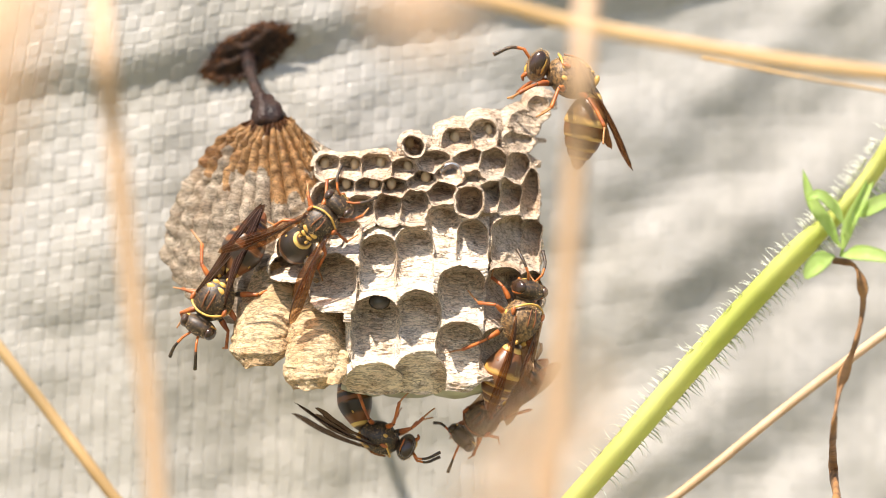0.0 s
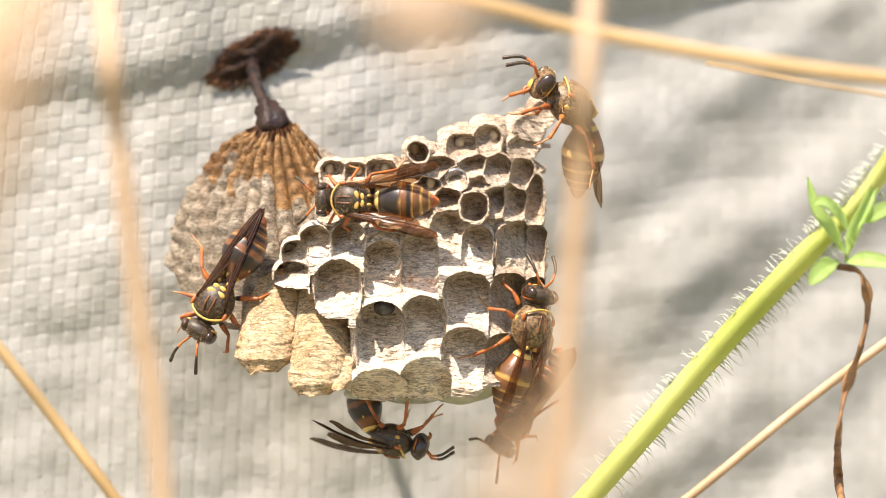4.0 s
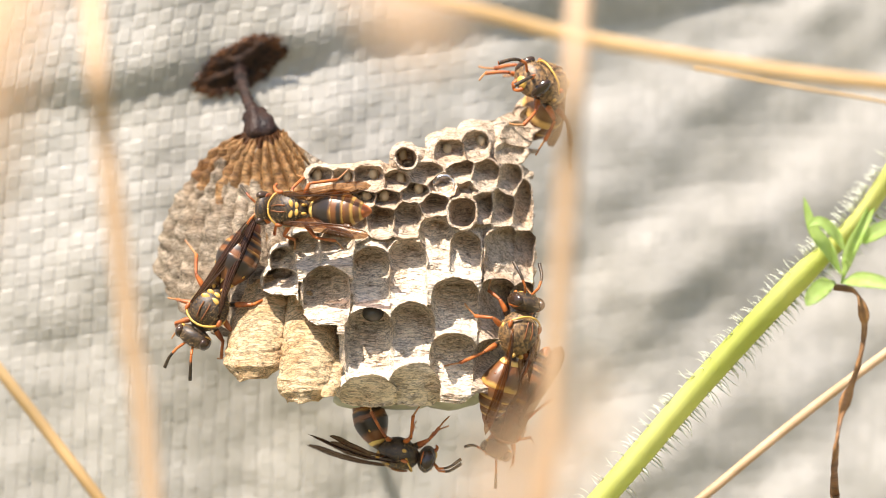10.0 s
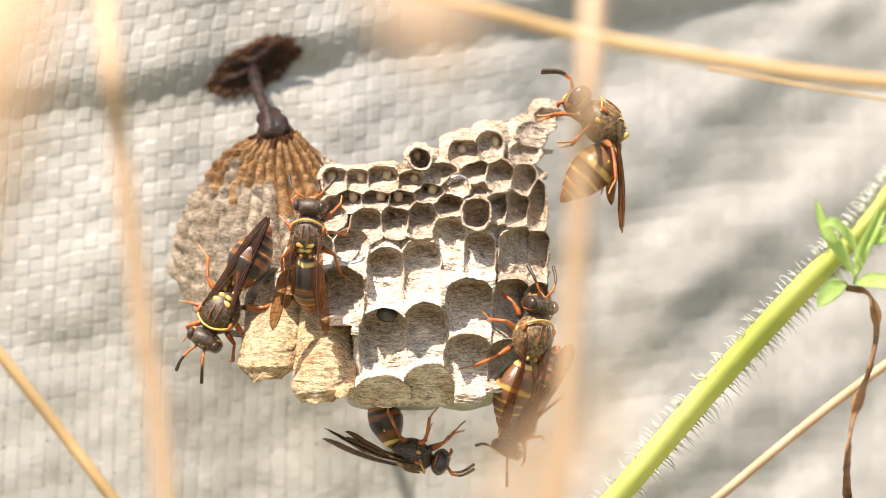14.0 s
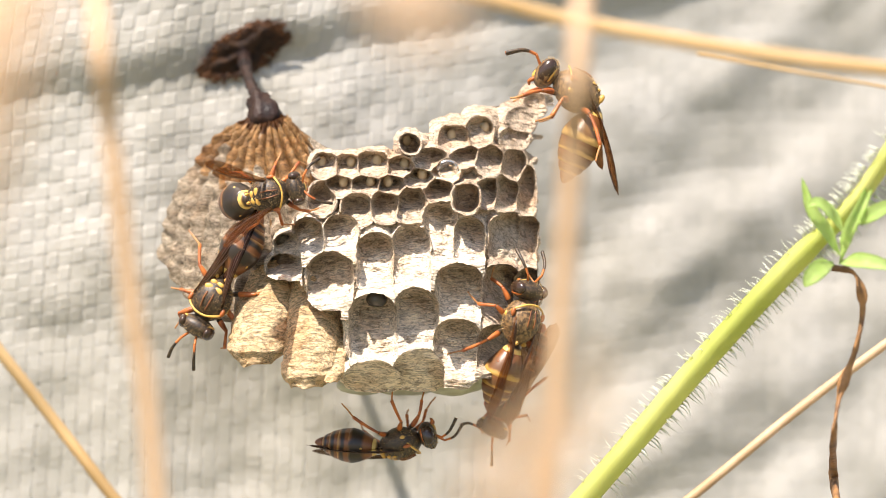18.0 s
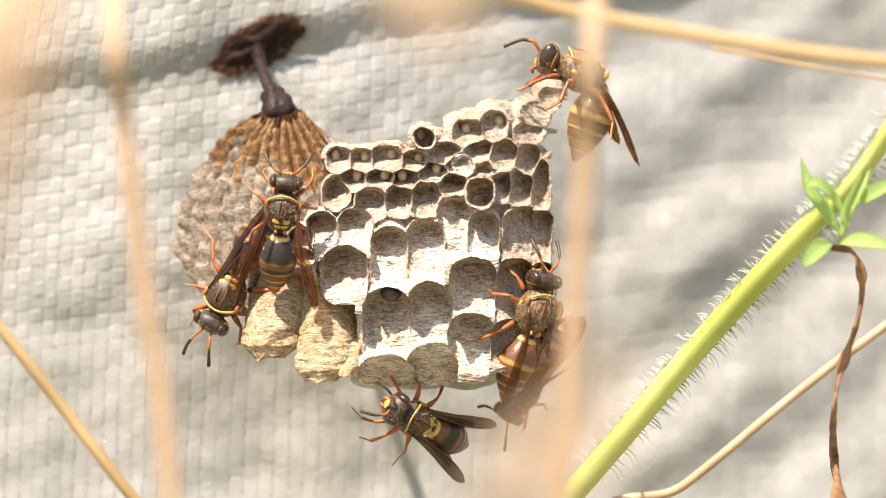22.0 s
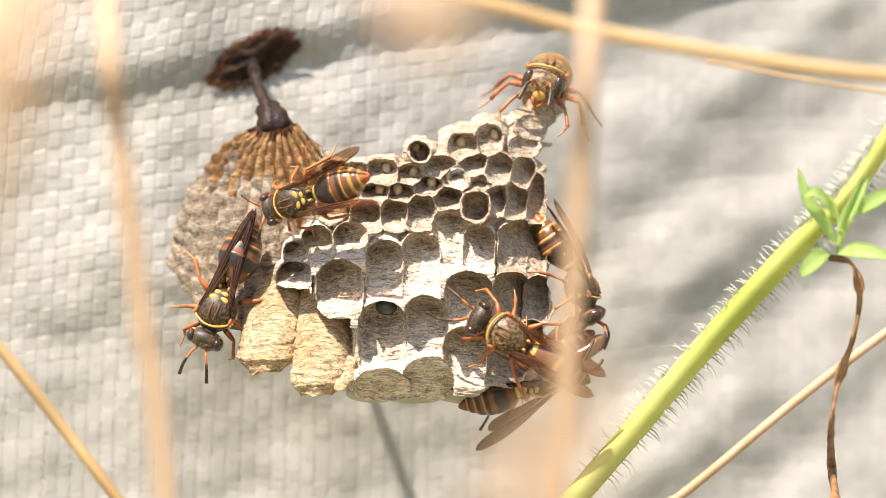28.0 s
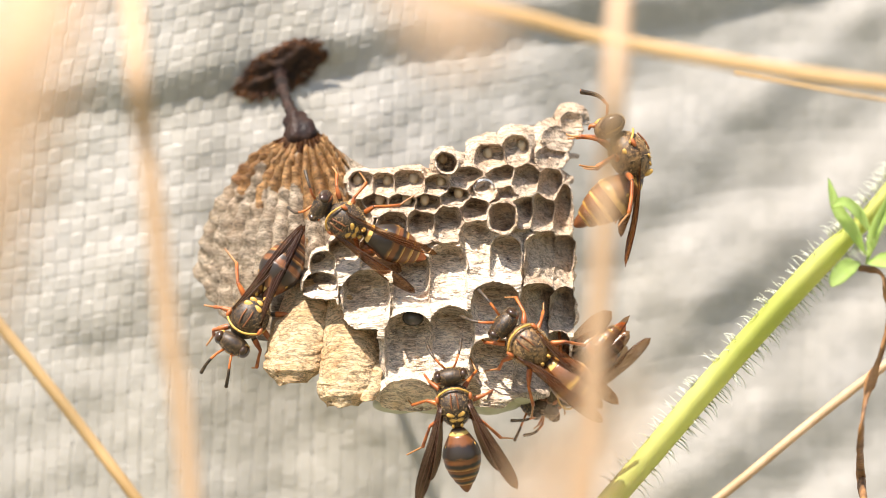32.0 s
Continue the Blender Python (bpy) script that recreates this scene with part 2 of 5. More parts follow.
WAIST = banded("waist_yellow_rim", (0.62, 0.42, 0.12), 0.60, 0.1, fore=(0.05, 0.028, 0.015))
FUZZ = material("golden_down", (0.62, 0.42, 0.19), (0.48, 0.31, 0.13), rough=0.5, scale=900, bump=0.0)
EYE = material("compound_eye", (0.026, 0.015, 0.010), (0.045, 0.023, 0.012), rough=0.22, scale=500, bump=0.05, depth=0.00003, coat=0.1)
WING = material("smoky_amber_wing", (0.20, 0.075, 0.026), (0.09, 0.036, 0.015), rough=0.22, scale=500, bump=0.3, bump_scale=1200, stretch=(0.25, 1, 1), clear=0.42, through_light=0.35, depth=0.0001)
WING_DARK = material("dark_smoky_wing", (0.085, 0.036, 0.018), (0.04, 0.018, 0.011), rough=0.25, scale=500, bump=0.3, bump_scale=1200, stretch=(0.25, 1, 1), clear=0.12, through_light=0.2, depth=0.0001)
VEIN = material("brown_wing_vein", (0.075, 0.032, 0.012), (0.05, 0.02, 0.01), rough=0.4, scale=600, bump=0.0)
STRAW = material("dry_straw", (0.62, 0.44, 0.28), (0.48, 0.32, 0.18), rough=0.55, scale=250, bump=0.5, bump_scale=900, stretch=(1, 1, 0.08), through_light=0.25)
# the dry straw made paler: sunshine on the near blades is put into the colour
STRAW_LIT = material("broad_straw_sunlight_in_colour", (0.90, 0.70, 0.50), (0.76, 0.56, 0.37), rough=0.55, scale=250, bump=0.4, bump_scale=900, through_light=0.5)
STRAW_PALE = material("pale_straw", (0.70, 0.50, 0.26), (0.52, 0.34, 0.15), rough=0.55, scale=250, bump=0.5, bump_scale=900, stretch=(0.1, 0.4, 0.1), through_light=0.25)
GREEN = material("fresh_green_stem", (0.66, 0.67, 0.23), (0.46, 0.51, 0.12), rough=0.45, scale=160, bump=0.5, bump_scale=700, stretch=(0.25, 1, 0.25), through_light=0.35)
LEAF = material("young_green_leaf", (0.62, 0.76, 0.34), (0.52, 0.68, 0.24), rough=0.45, scale=300, bump=0.4, through_light=0.45)
HAIR = material("white_plant_hair", (0.80, 0.82, 0.72), (0.75, 0.78, 0.66), rough=0.4, scale=300, bump=0.0, through_light=0.4)
DEAD_LEAF = material("withered_brown_leaf", (0.38, 0.19, 0.07), (0.15, 0.075, 0.033), rough=0.6, scale=400, bump=0.9, bump_scale=900, through_light=0.15)
WATER = material("water_drop", (0.9, 0.92, 0.95), (0.9, 0.92, 0.95), rough=0.02, scale=10, bump=0.0)
WATER.node_tree.nodes["Principled BSDF"].inputs["Transmission Weight"].default_value = 1.0
WATER.node_tree.nodes["Principled BSDF"].inputs["IOR"].default_value = 1.33
SOIL = material("dry_grassy_soil", (0.24, 0.22, 0.14), (0.15, 0.15, 0.08), rough=0.95, scale=9, bump=0.8, bump_scale=60, depth=0.02)


# ---- plan and mesh helpers ----
def at(x, y, d=0.0):
    """The place that lies at plan units x, y as seen by the lens, d metres behind the comb's plane."""
    k = UNIT * (FAR + d) / FAR
    return Vector(((x - 784) * k, d, HIGH + (441 - y) * k))


def lerp(a, b, f):
    return a + (b - a) * f


def smooth(a, b, x):
    f = min(1.0, max(0.0, (x - a) / (b - a)))
    return f * f * (3 - 2 * f)


def part(name, bm, mats, parent=None, label="", shade=True):
    """Links a bmesh as one mesh object, under a thing or under a part."""
    me = bpy.data.meshes.new(name)
    bm.to_mesh(me)
    bm.free()
    for m in mats if isinstance(mats, (list, tuple)) else (mats,):
        me.materials.append(m)
    if shade:
        me.polygons.foreach_set("use_smooth", [True] * len(me.polygons))
    ob = new(name, me)
    ob.parent = parent
    return tagged(ob, label=label)


def thing(name, place, label, category, group="", kind=""):
    ob = new(name)
    ob.empty_display_size = 0.005
    ob.matrix_world = place if isinstance(place, Matrix) else Matrix.Translation(place)
    return tagged(ob, label=label, category=category, group=group, kind=kind)


def rings(bm, loops, close=True, cap0=False, cap1=False, mat=None):
    """Skins a list of equally long loops of points; mat gives a material index for each step."""
    vs = [[bm.verts.new(p) for p in lp] for lp in loops]
    n = len(vs[0])
    for i in range(len(vs) - 1):
        for j in range(n if close else n - 1):
            f = bm.faces.new((vs[i][j], vs[i][(j + 1) % n], vs[i + 1][(j + 1) % n], vs[i + 1][j]))
            if mat:
                f.material_index = mat[i] if isinstance(mat, (list, tuple)) else mat(i, j)
    if cap0:
        bm.faces.new(vs[0][::-1])
    if cap1:
        bm.faces.new(vs[-1])
    return vs


def curve_points(pts, n):
    """n points on a smooth line through pts."""
    pts = [Vector(p) for p in pts]
    full = [pts[0] * 2 - pts[1], *pts, pts[-1] * 2 - pts[-2]]
    out = []
    for k in range(n):
        f = k / (n - 1) * (len(pts) - 1)
        i = min(int(f), len(pts) - 2)
        f -= i
        a, b, c, d = full[i:i + 4]
        out.append(0.5 * (2 * b + (c - a) * f + (2 * a - 5 * b + 4 * c - d) * f * f + (3 * b - a - 3 * c + d) * f ** 3))
    return out


def tube(bm, pts, radius, n=24, sides=8, flat=1.0, up=Vector((0, -1, 0)), mat=None, wobble=0.0, twist=0.0, groove=0.0):
    """A tapering tube along a smooth line; radius is a function of 0..1; flat squeezes it along up."""
    line = curve_points(pts, n)
    loops = []
    for i, p in enumerate(line):
        t = (line[min(i + 1, n - 1)] - line[max(i - 1, 0)]).normalized()
        f = i / (n - 1)
        side = t.cross(up)
        side = side.normalized() if side.length > 1e-6 else Vector((1, 0, 0))
        u = side.cross(t).normalized()
        if twist:
            q = Matrix.Rotation(twist * f, 3, t)
            side, u = q @ side, q @ u
        r = radius(f)
        if wobble:
            r *= 1 + wobble * noise.noise(p * 900)
        lp = []
        for j in range(sides):
            a = 2 * math.pi * j / sides
            g = 1 - groove * (0.5 + 0.5 * math.cos(a * 5)) if groove else 1
            lp.append(p + (side * math.cos(a) + u * math.sin(a) * flat) * r * g)
        loops.append(lp)
    rings(bm, loops, cap0=True, cap1=True, mat=mat)


def blob(bm, centre, size, segs=16, rows=10, turn=None, rough=0.0, freq=900, mat=None, power=1.0):
    """An ellipsoid, lumpy where rough is given; mat(nx, ny, nz) picks a material."""
    loops = []
    for i in range(rows + 1):
        th = math.pi * (0.02 + 0.96 * i / rows)
        lp = []
        for j in range(segs):
            ph = 2 * math.pi * j / segs
            v = Vector((math.cos(th), math.sin(th) * math.cos(ph), math.sin(th) * math.sin(ph)))
            p = Vector((v.x * size[0], v.y * size[1], v.z * size[2]))
            if rough:
                p *= 1 + rough * noise.noise(p * freq + Vector(centre) * 300)
            if turn:
                p = turn @ p
            lp.append(p + Vector(centre))
        loops.append(lp)

    def pick(i, j):
        th, ph = math.pi * (i + 0.5) / rows, 2 * math.pi * (j + 0.5) / segs
        return mat(math.cos(th), math.sin(th) * math.cos(ph), math.sin(th) * math.sin(ph))
    rings(bm, loops, cap0=True, cap1=True, mat=pick if mat else None)


# ---- ground and tarp ----
bm = bmesh.new()
rings(bm, [[(x, y, 0) for x in (-60, -4, -1, 0, 1, 4, 60)] for y in (-60, -6, -1, 0, 1, 6, 60)][::-1], close=False)
tagged(part("ground", bm, SOIL, label="pale dry grassy soil in front of the tarp"), category="ground", kind="structure")


def fold_line(x):
    return 206 - 0.16 * x + 6 * math.sin(x / 160)


def tarp_depth(x, y):
    """How far behind the comb's plane the cloth hangs."""
    xc, yc = min(max(x, -900), 2600), min(max(y, -900), 1800)
    d = 0.0335 + 0.042 * smooth(420, 1900, xc) - 0.010 * smooth(-100, 1200, yc) * smooth(760, 1300, xc)
    h = fold_line(x) - y
    big = 0.6 - 0.15 * smooth(500, 1000, x)
    if h > 0:
        f = min(h / 80, 1.0)
        d -= 0.0032 * big * (f * f * (3 - 2 * f)) + 0.0008 * smooth(60, 500, h)
    else:
        d += -big * (0.0012 * smooth(0, 170, -h)) + (0.0022 + 0.0032 * smooth(250, 450, x) * (1 - smooth(900, 1200, x))) * smooth(150, 760, -h)
    s = (xc * 0.50 + yc * 0.866)
    soft = smooth(760, 1250, xc) * smooth(-60, 120, y - fold_line(x) + 60)
    d += soft * (0.0008 * math.sin(2 * math.pi * (s - 60) / 255) + 0.0001 * math.sin(2 * math.pi * (s + 0.3 * xc) / 120))
    d += 0.0012 * noise.noise(Vector((xc / 210, yc / 260, 0.3))) + 0.0006 * noise.noise(Vector((xc / 90, yc / 70, 4.3)))
    return d


def cloth(u, v, lift=0.0):
    """A point of the cloth at thread coordinates u (across) and v (down)."""
    level = v - 0.15 * (min(u, 1300) - 500)
    h = fold_line(u) - level
    lean = 0.16 * h if h > 0 else 0.055 * h * (1 - 0.6 * smooth(200, 800, u))
    x = u + lean * (1 - smooth(900, 1500, abs(h))) + 4 * noise.noise(Vector((u / 130, v / 150, 5)))
    y = level + 5 * noise.noise(Vector((u / 150, v / 110, 9)))
    return at(x, y, tarp_depth(x, y) - lift)


tarp = thing("tarp", Vector((0, 0.03, 0)), "off-white woven plastic tarp hanging in soft folds", "tarp", kind="structure")
lines_x = [*range(-9000, -300, 300), *range(-300, 1900, 25), *range(1900, 9000, 300)]
lines_y = [*range(-3000, -150, 300), *range(-150, 1100, 20), *range(1100, 6400, 300)]
bm = bmesh.new()
rings(bm, [[cloth(x, y, -0.0012) - Vector((0, 0.03, 0)) for x in lines_x] for y in lines_y], close=False)
part("backing_sheet", bm, TARP_BACK, tarp, "plain side of the woven sheet")
bm = bmesh.new()


def outer(y0, y1, x0, x1, nx, ny):
    rings(bm, [[cloth(lerp(x0, x1, i / nx), lerp(y0, y1, j / ny), 0.0) - Vector((0, 0.03, 0)) for i in range(nx + 1)] for j in range(ny + 1)], close=False)


outer(-3000, -215, -9000, 9000, 60, 10)
outer(1110, 6700, -9000, 9000, 60, 20)
outer(-215, 1110, -9000, -130, 30, 12)
outer(-215, 1110, 1790, 9000, 30, 12)
part("cloth", bm, TARP, tarp)

PITCH_U, PITCH_V = 24.5, 25.5


def ribbon(name, along, across0, half, lo, hi, step, odd):
    """One flat plastic ribbon of the weave that runs over and under the others."""
    b = bmesh.new()
    loops, c = [], lo
    rng = random.Random(across0 * 7 + along)
    shift = rng.uniform(-1.3, 1.3)
    while c <= hi:
        loops.append(c)
        c += step
    pitch = PITCH_V if along else PITCH_U
    rows = []
    for c in loops:
        wave = math.sin(math.pi * (c - lo) / pitch + (math.pi if odd else 0))
        lift = (0.00004 if along else 0.00011) * max(-1.0, min(1.0, wave * 4.5)) * (1 - 0.88 * smooth(650, 1050, across0 if along else c))
        low = smooth(420, 720, c if along else across0) * (1 - smooth(650, 1050, across0 if along else c))      # lower down the upright cords stand out
        lift = lerp(lift, 0.00015 if along else 0.00002, 0.62 * low)
        row = []
        for e, tuck in ((-1, 0.00007), (-0.84, 0), (0.84, 0), (1, 0.00007)):
            a = across0 + shift + e * half + 1.0 * noise.noise(Vector((c / 60, across0, along)))
            tilt = 0.000025 * e * rng.uniform(-1, 1)
            row.append((cloth(a, c, lift - tuck * (1 + 1.6 * low) + tilt) if along else cloth(c, a, lift - tuck + tilt)) - Vector((0, 0.03, 0)))
        rows.append(row)
    rings(b, rows, close=False)
    part(name, b, TARP, tarp, shade=False)


for i in range(77):
    ribbon("upright_ribbon", 1, -110 + (i + 0.5) * PITCH_U, PITCH_U * 0.472, -212, 1115, PITCH_V / 6, i % 2)
for i in range(52):
    ribbon("level_ribbon", 0, -212 + (i + 0.5) * PITCH_V, PITCH_V * 0.478, -110, 1780, PITCH_U / 6, (i + 1) % 2)


# ---- the nest ----
nest = thing("wasp_nest", at(440, 95, 0.014), "grey paper wasp nest hanging by a dark stalk from the tarp", "wasp nest")
NEST_BACK = -nest.matrix_world.translation


def local(ps):
    return [p + NEST_BACK for p in ps]


def front(x, y):
    """Depth of the comb's open face: a dome, nearest low in the middle."""
    r = ((x - 730) / 330) ** 2 + ((y - 600) / 400) ** 2
    return -0.0115 + 0.0115 * min(r, 1.45) + 0.005 * smooth(860, 970, x)


# stalk and the smear of varnish by which it holds
bm = bmesh.new()
rng = random.Random(4)
loops = []
for k in range(9):
    f = k / 8
    lp = []
    for j in range(56):
        a = 2 * math.pi * j / 56
        rag = 0.95 + 0.42 * noise.noise(Vector((math.cos(a) * 1.5, math.sin(a) * 1.5, 2.6))) + 0.2 * noise.noise(Vector((math.cos(a) * 4, math.sin(a) * 4, 1.6))) + (0.10 * noise.noise(Vector((math.cos(a) * 9, math.sin(a) * 9, 7))) + 0.07 * rng.uniform(-1, 1)) * f ** 2
        ex = 80 * math.cos(a) * rag * f
        ey = 34 * math.sin(a) * rag * f
        x, y = 449 + ex * 0.94 + ey * 0.15, 101 - ex * 0.42 + ey * 1.15
        lp.append(at(x, y, tarp_depth(x, y) - 0.0005 - 0.0006 * (1 - f * f) * (1 + 1.6 * noise.noise(Vector((x / 14, y / 14, 1))))))
    loops.append(local(lp))
rings(bm, loops, cap0=True, mat=[0, 0, 0, 0, 0, 0, 0, 1])
part("varnish_patch", bm, [RESIN_MATTE, RESIN_EDGE], nest, "dark brown dried varnish smeared on the cloth")
for k in range(150):
    a = rng.uniform(0, 2 * math.pi)
    f0, f1 = rng.uniform(0.7, 0.95), rng.uniform(1.0, 1.26)
    ends = []
    for f in (f0, (f0 + f1) / 2, f1):
        ex, ey = 74 * math.cos(a) * f, 33 * math.sin(a) * f
        x, y = 449 + ex * 0.94 + ey * 0.15 + rng.uniform(-4, 4), 101 - ex * 0.42 + ey * 1.15 + rng.uniform(-3, 3)
        ends.append(at(x, y, tarp_depth(x, y) - 0.0006) + NEST_BACK)
    bm2 = bmesh.new() if k == 0 else bm2
    tube(bm2, ends, lambda f: 0.00022 * (1.1 - f), n=6, sides=5)
tagged(part("varnish_fringe", bm2, RESIN_EDGE, nest, "rust-brown ragged fringe of the varnish"), kind="stuff")
bm = bmesh.new()
tube(bm, local([at(446, 104, tarp_depth(446, 104) - 0.001), at(452, 134, 0.0230), at(462, 164, 0.0170), at(474, 190, 0.0140), at(484, 214, 0.0130), at(490, 246, 0.0130)]),
     lambda f: 0.00095 - 0.0002 * math.sin(math.pi * min(f * 1.6, 1)) + 0.0015 * smooth(0.40, 0.80, f), n=40, sides=18, wobble=0.6, twist=2.5, groove=0.22)
part("stalk", bm, RESIN, nest, "glossy blackish stalk")

# the back of the comb: ribs of beaded cell bases that spread from the stalk like a fan
RIBS = 13
FAN_MID = curve_points([(548, 243, 0.0100), (560, 300, 0.0040), (500, 335, 0.0020), (420, 345, 0.0045), (360, 326, 0.0085), (318, 290, 0.0140)], 61)
FAN_END = curve_points([(604, 276, 0.0040), (612, 390, 0.0000), (540, 500, -0.0010), (440, 580, -0.0005), (356, 536, 0.0080), (302, 450, 0.0150)], 61)


def fan(q, s):
    """A point of the bell-shaped back: q runs from the comb's side round to the free edge, s from the stalk outwards."""
    k = min(60, max(0, round(q * 60)))
    k0 = min(59, int(q * 60)) if 0 <= q < 1 else min(59, k)
    g = min(1.0, max(0.0, q * 60 - k0))
    mid, end = FAN_MID[k0].lerp(FAN_MID[k0 + 1], g), FAN_END[k0].lerp(FAN_END[k0 + 1], g)
    top = Vector((lerp(508, 470, q), 206, 0.0125))
    return at(*(top * (1 - s) ** 2 + mid * 2 * s * (1 - s) + end * s * s))


for r in range(RIBS):
    bm = bmesh.new()
    loops = []
    for i in range(100):
        s = i / 99
        lp = []
        for j in range(13):
            g = lerp(-0.08, 1.08, j / 12)
            q = min(1.0, max(0.0, (r + g) / RIBS))
            p = fan(q, s)
            across, along = fan(min(1, q + 0.02), s) - fan(max(0, q - 0.02), s), fan(q, min(1, s + 0.02)) - fan(q, max(0, s - 0.02))
            out = along.cross(across)
            out = -out.normalized() if out.y > 0 else out.normalized()
            arc = max(0.0, math.sin(math.pi * g)) ** 0.7
            wander = 1.4 * noise.noise(Vector((s * 5, r * 1.9, 3)))
            bead = 0.5 + 0.5 * math.sin(s * 78 + (r % 2) * math.pi + wander)
            rise = smooth(0.02, 0.25, s)
            lump = 0.0003 * noise.noise(p * 420) + 0.0002 * noise.noise(p * 1000) + 0.00011 * noise.noise(p * 2300)
            lp.append(p + out * (arc * (0.0009 + 0.0005 * bead + 0.0004 * noise.noise(Vector((s * 8, r * 3.7, 2)))) * rise + lump * rise - (0.0004 if j in (0, 12) else 0.0)) + NEST_BACK)
        loops.append(lp)
    rings(bm, loops, close=False, mat=lambda i, j: 0 if i < 12 + 9 * noise.noise(Vector(((r * 12 + j) / 17, 0.5, 4))) else (1 if i < 36 + (r < 6) * 24 + 30 * noise.noise(Vector((i / 11, (r * 12 + j) / 13, 2))) else 2))
    bmesh.ops.solidify(bm, geom=bm.faces[:], thickness=0.0005)
    part("cell_rib", bm, [RESIN_EDGE, PAPER_BROWN, PAPER_GREY], nest, "outer wall of brown varnished cells" if r < 6 else "grey ribbed outer cell wall")

# the mass of pulp behind the open cells
bm = bmesh.new()
loops = []
for i in range(13):
    f = i / 12
    lp = []
    for j in range(40):
        a = 2 * math.pi * j / 40
        c, s = math.cos(a), math.sin(a)
        ex = 205 * c * (1 + 0.14 * c * s) * math.sin(f * math.pi / 2) ** 0.6
        ey = 205 * s * math.sin(f * math.pi / 2) ** 0.6
        x, y = 738 + ex + 0.06 * ey, 478 + ey - 0.10 * ex * (s < 0)
        lp.append(at(x, y, lerp(0.011, front(x, y) + 0.0065, f ** 1.5)) + NEST_BACK)
    loops.append(lp)
rings(bm, loops, cap0=True, cap1=True)
part("comb_back", bm, PAPER_GREY, nest, "grey pulp joining the cells")

# the cells, from the upper rim down: centre, upper rim, lower lip, width, egg, depth in mm; the upper ones face the lens, the lower ones open under an arch
BOWLS = [(*c, deep) for row, deep in (
    (((591, 282, 324, 42, 1), (630, 283, 325, 42, 1), (676, 280, 322, 52, 1), (724, 289, 322, 46, 1), (776, 272, 308, 56, 0), (821, 234, 279, 54, 1), (866, 219, 269, 42, 1)), 3.2),
    (((927, 238, 272, 46, 0),), 1.4),
    (((936, 204, 244, 44, 0), (962, 176, 216, 32, 0)), 0.5),
    (((616, 319, 356, 42, 1), (664, 321, 349, 50, 1), (709, 319, 356, 46, 1), (756, 307, 342, 48, 1), (804, 290, 330, 42, 0), (837, 266, 304, 46, 0), (881, 268, 316, 46, 0), (925, 276, 332, 40, 0), (585, 334, 388, 42, 0)), 4.2),
    (((647, 354, 408, 51, 0), (697, 346, 402, 47, 0), (744, 342, 402, 50, 0), (792, 328, 368, 46, 0), (881, 326, 376, 42, 0), (910, 320, 384, 46, 0), (946, 306, 392, 32, 0)), 4.8),
    (((741, 246, 282, 38, 1), (841, 334, 388, 50, 0)), 4.8)) for c in row]
ARCHES = [(*c, deep) for row, deep in (
    (((560, 394, 458, 52, 0), (524, 420, 474, 44, 0), (619, 388, 452, 58, 0), (679, 420, 531, 64, 0), (743, 406, 520, 66, 0), (794, 366, 478, 58, 0), (846, 392, 474, 54, 0), (909, 386, 476, 54, 0), (948, 392, 482, 36, 0)), 5.2),
    (((519, 456, 498, 60, 0), (600, 454, 540, 78, 0), (675, 529, 652, 82, 0), (751, 518, 632, 78, 0), (827, 474, 576, 82, 0), (901, 476, 586, 66, 0), (946, 484, 566, 44, 0)), 6.6),
    (((824, 572, 676, 82, 0), (892, 584, 666, 66, 0), (936, 562, 650, 44, 0)), 5.4)) for c in row]
SKIRTS = [(674, 648, 694, 96, 0, 1.0), (756, 626, 690, 86, 0, 1.0)]      # outer walls under the last open cells, leaning back
CELLS = BOWLS + ARCHES + SKIRTS


PROUD = (741, 841)      # two cells that stand out from the rest


# the open face is one relief: every cell has a round arch, drops back under it, and its floor slopes out to the lip
STEP = 1.15
GX, GY = np.meshgrid(np.arange(468, 1000, STEP), np.arange(150, 728, STEP))
WAVY = np.array([[noise.noise(Vector((x / 9, y / 9, 3.1))) for x in GX[0]] for y in GY[:, 0]])
FINE = np.array([[noise.noise(Vector((x / 3.2, y / 3.2, 8.3))) for x in GX[0]] for y in GY[:, 0]])
WIDE = np.array([[noise.noise(Vector((x / 26, y / 20, 5.7))) for x in GX[0]] for y in GY[:, 0]])
STRAND = np.array([[noise.noise(Vector((x / 17, y / 2.1 + 2.6 * math.sin(x / 23), 1.7))) for x in GX[0]] for y in GY[:, 0]])
best = np.full(GX.shape, -1e9)
owner = np.full(GX.shape, -1)
near = np.full(GX.shape, 1e9)
near_cell = np.full(GX.shape, -1)
back = np.zeros(GX.shape)
second = np.full(GX.shape, 1e9)
jx, jy = GX + 3.0 * WIDE + 1.8 * WAVY + 0.6 * FINE, GY + 3.0 * np.roll(WIDE, 60, 1) + 1.2 * np.roll(WAVY, 37, 1) + 0.2 * np.roll(FINE, 11, 0)
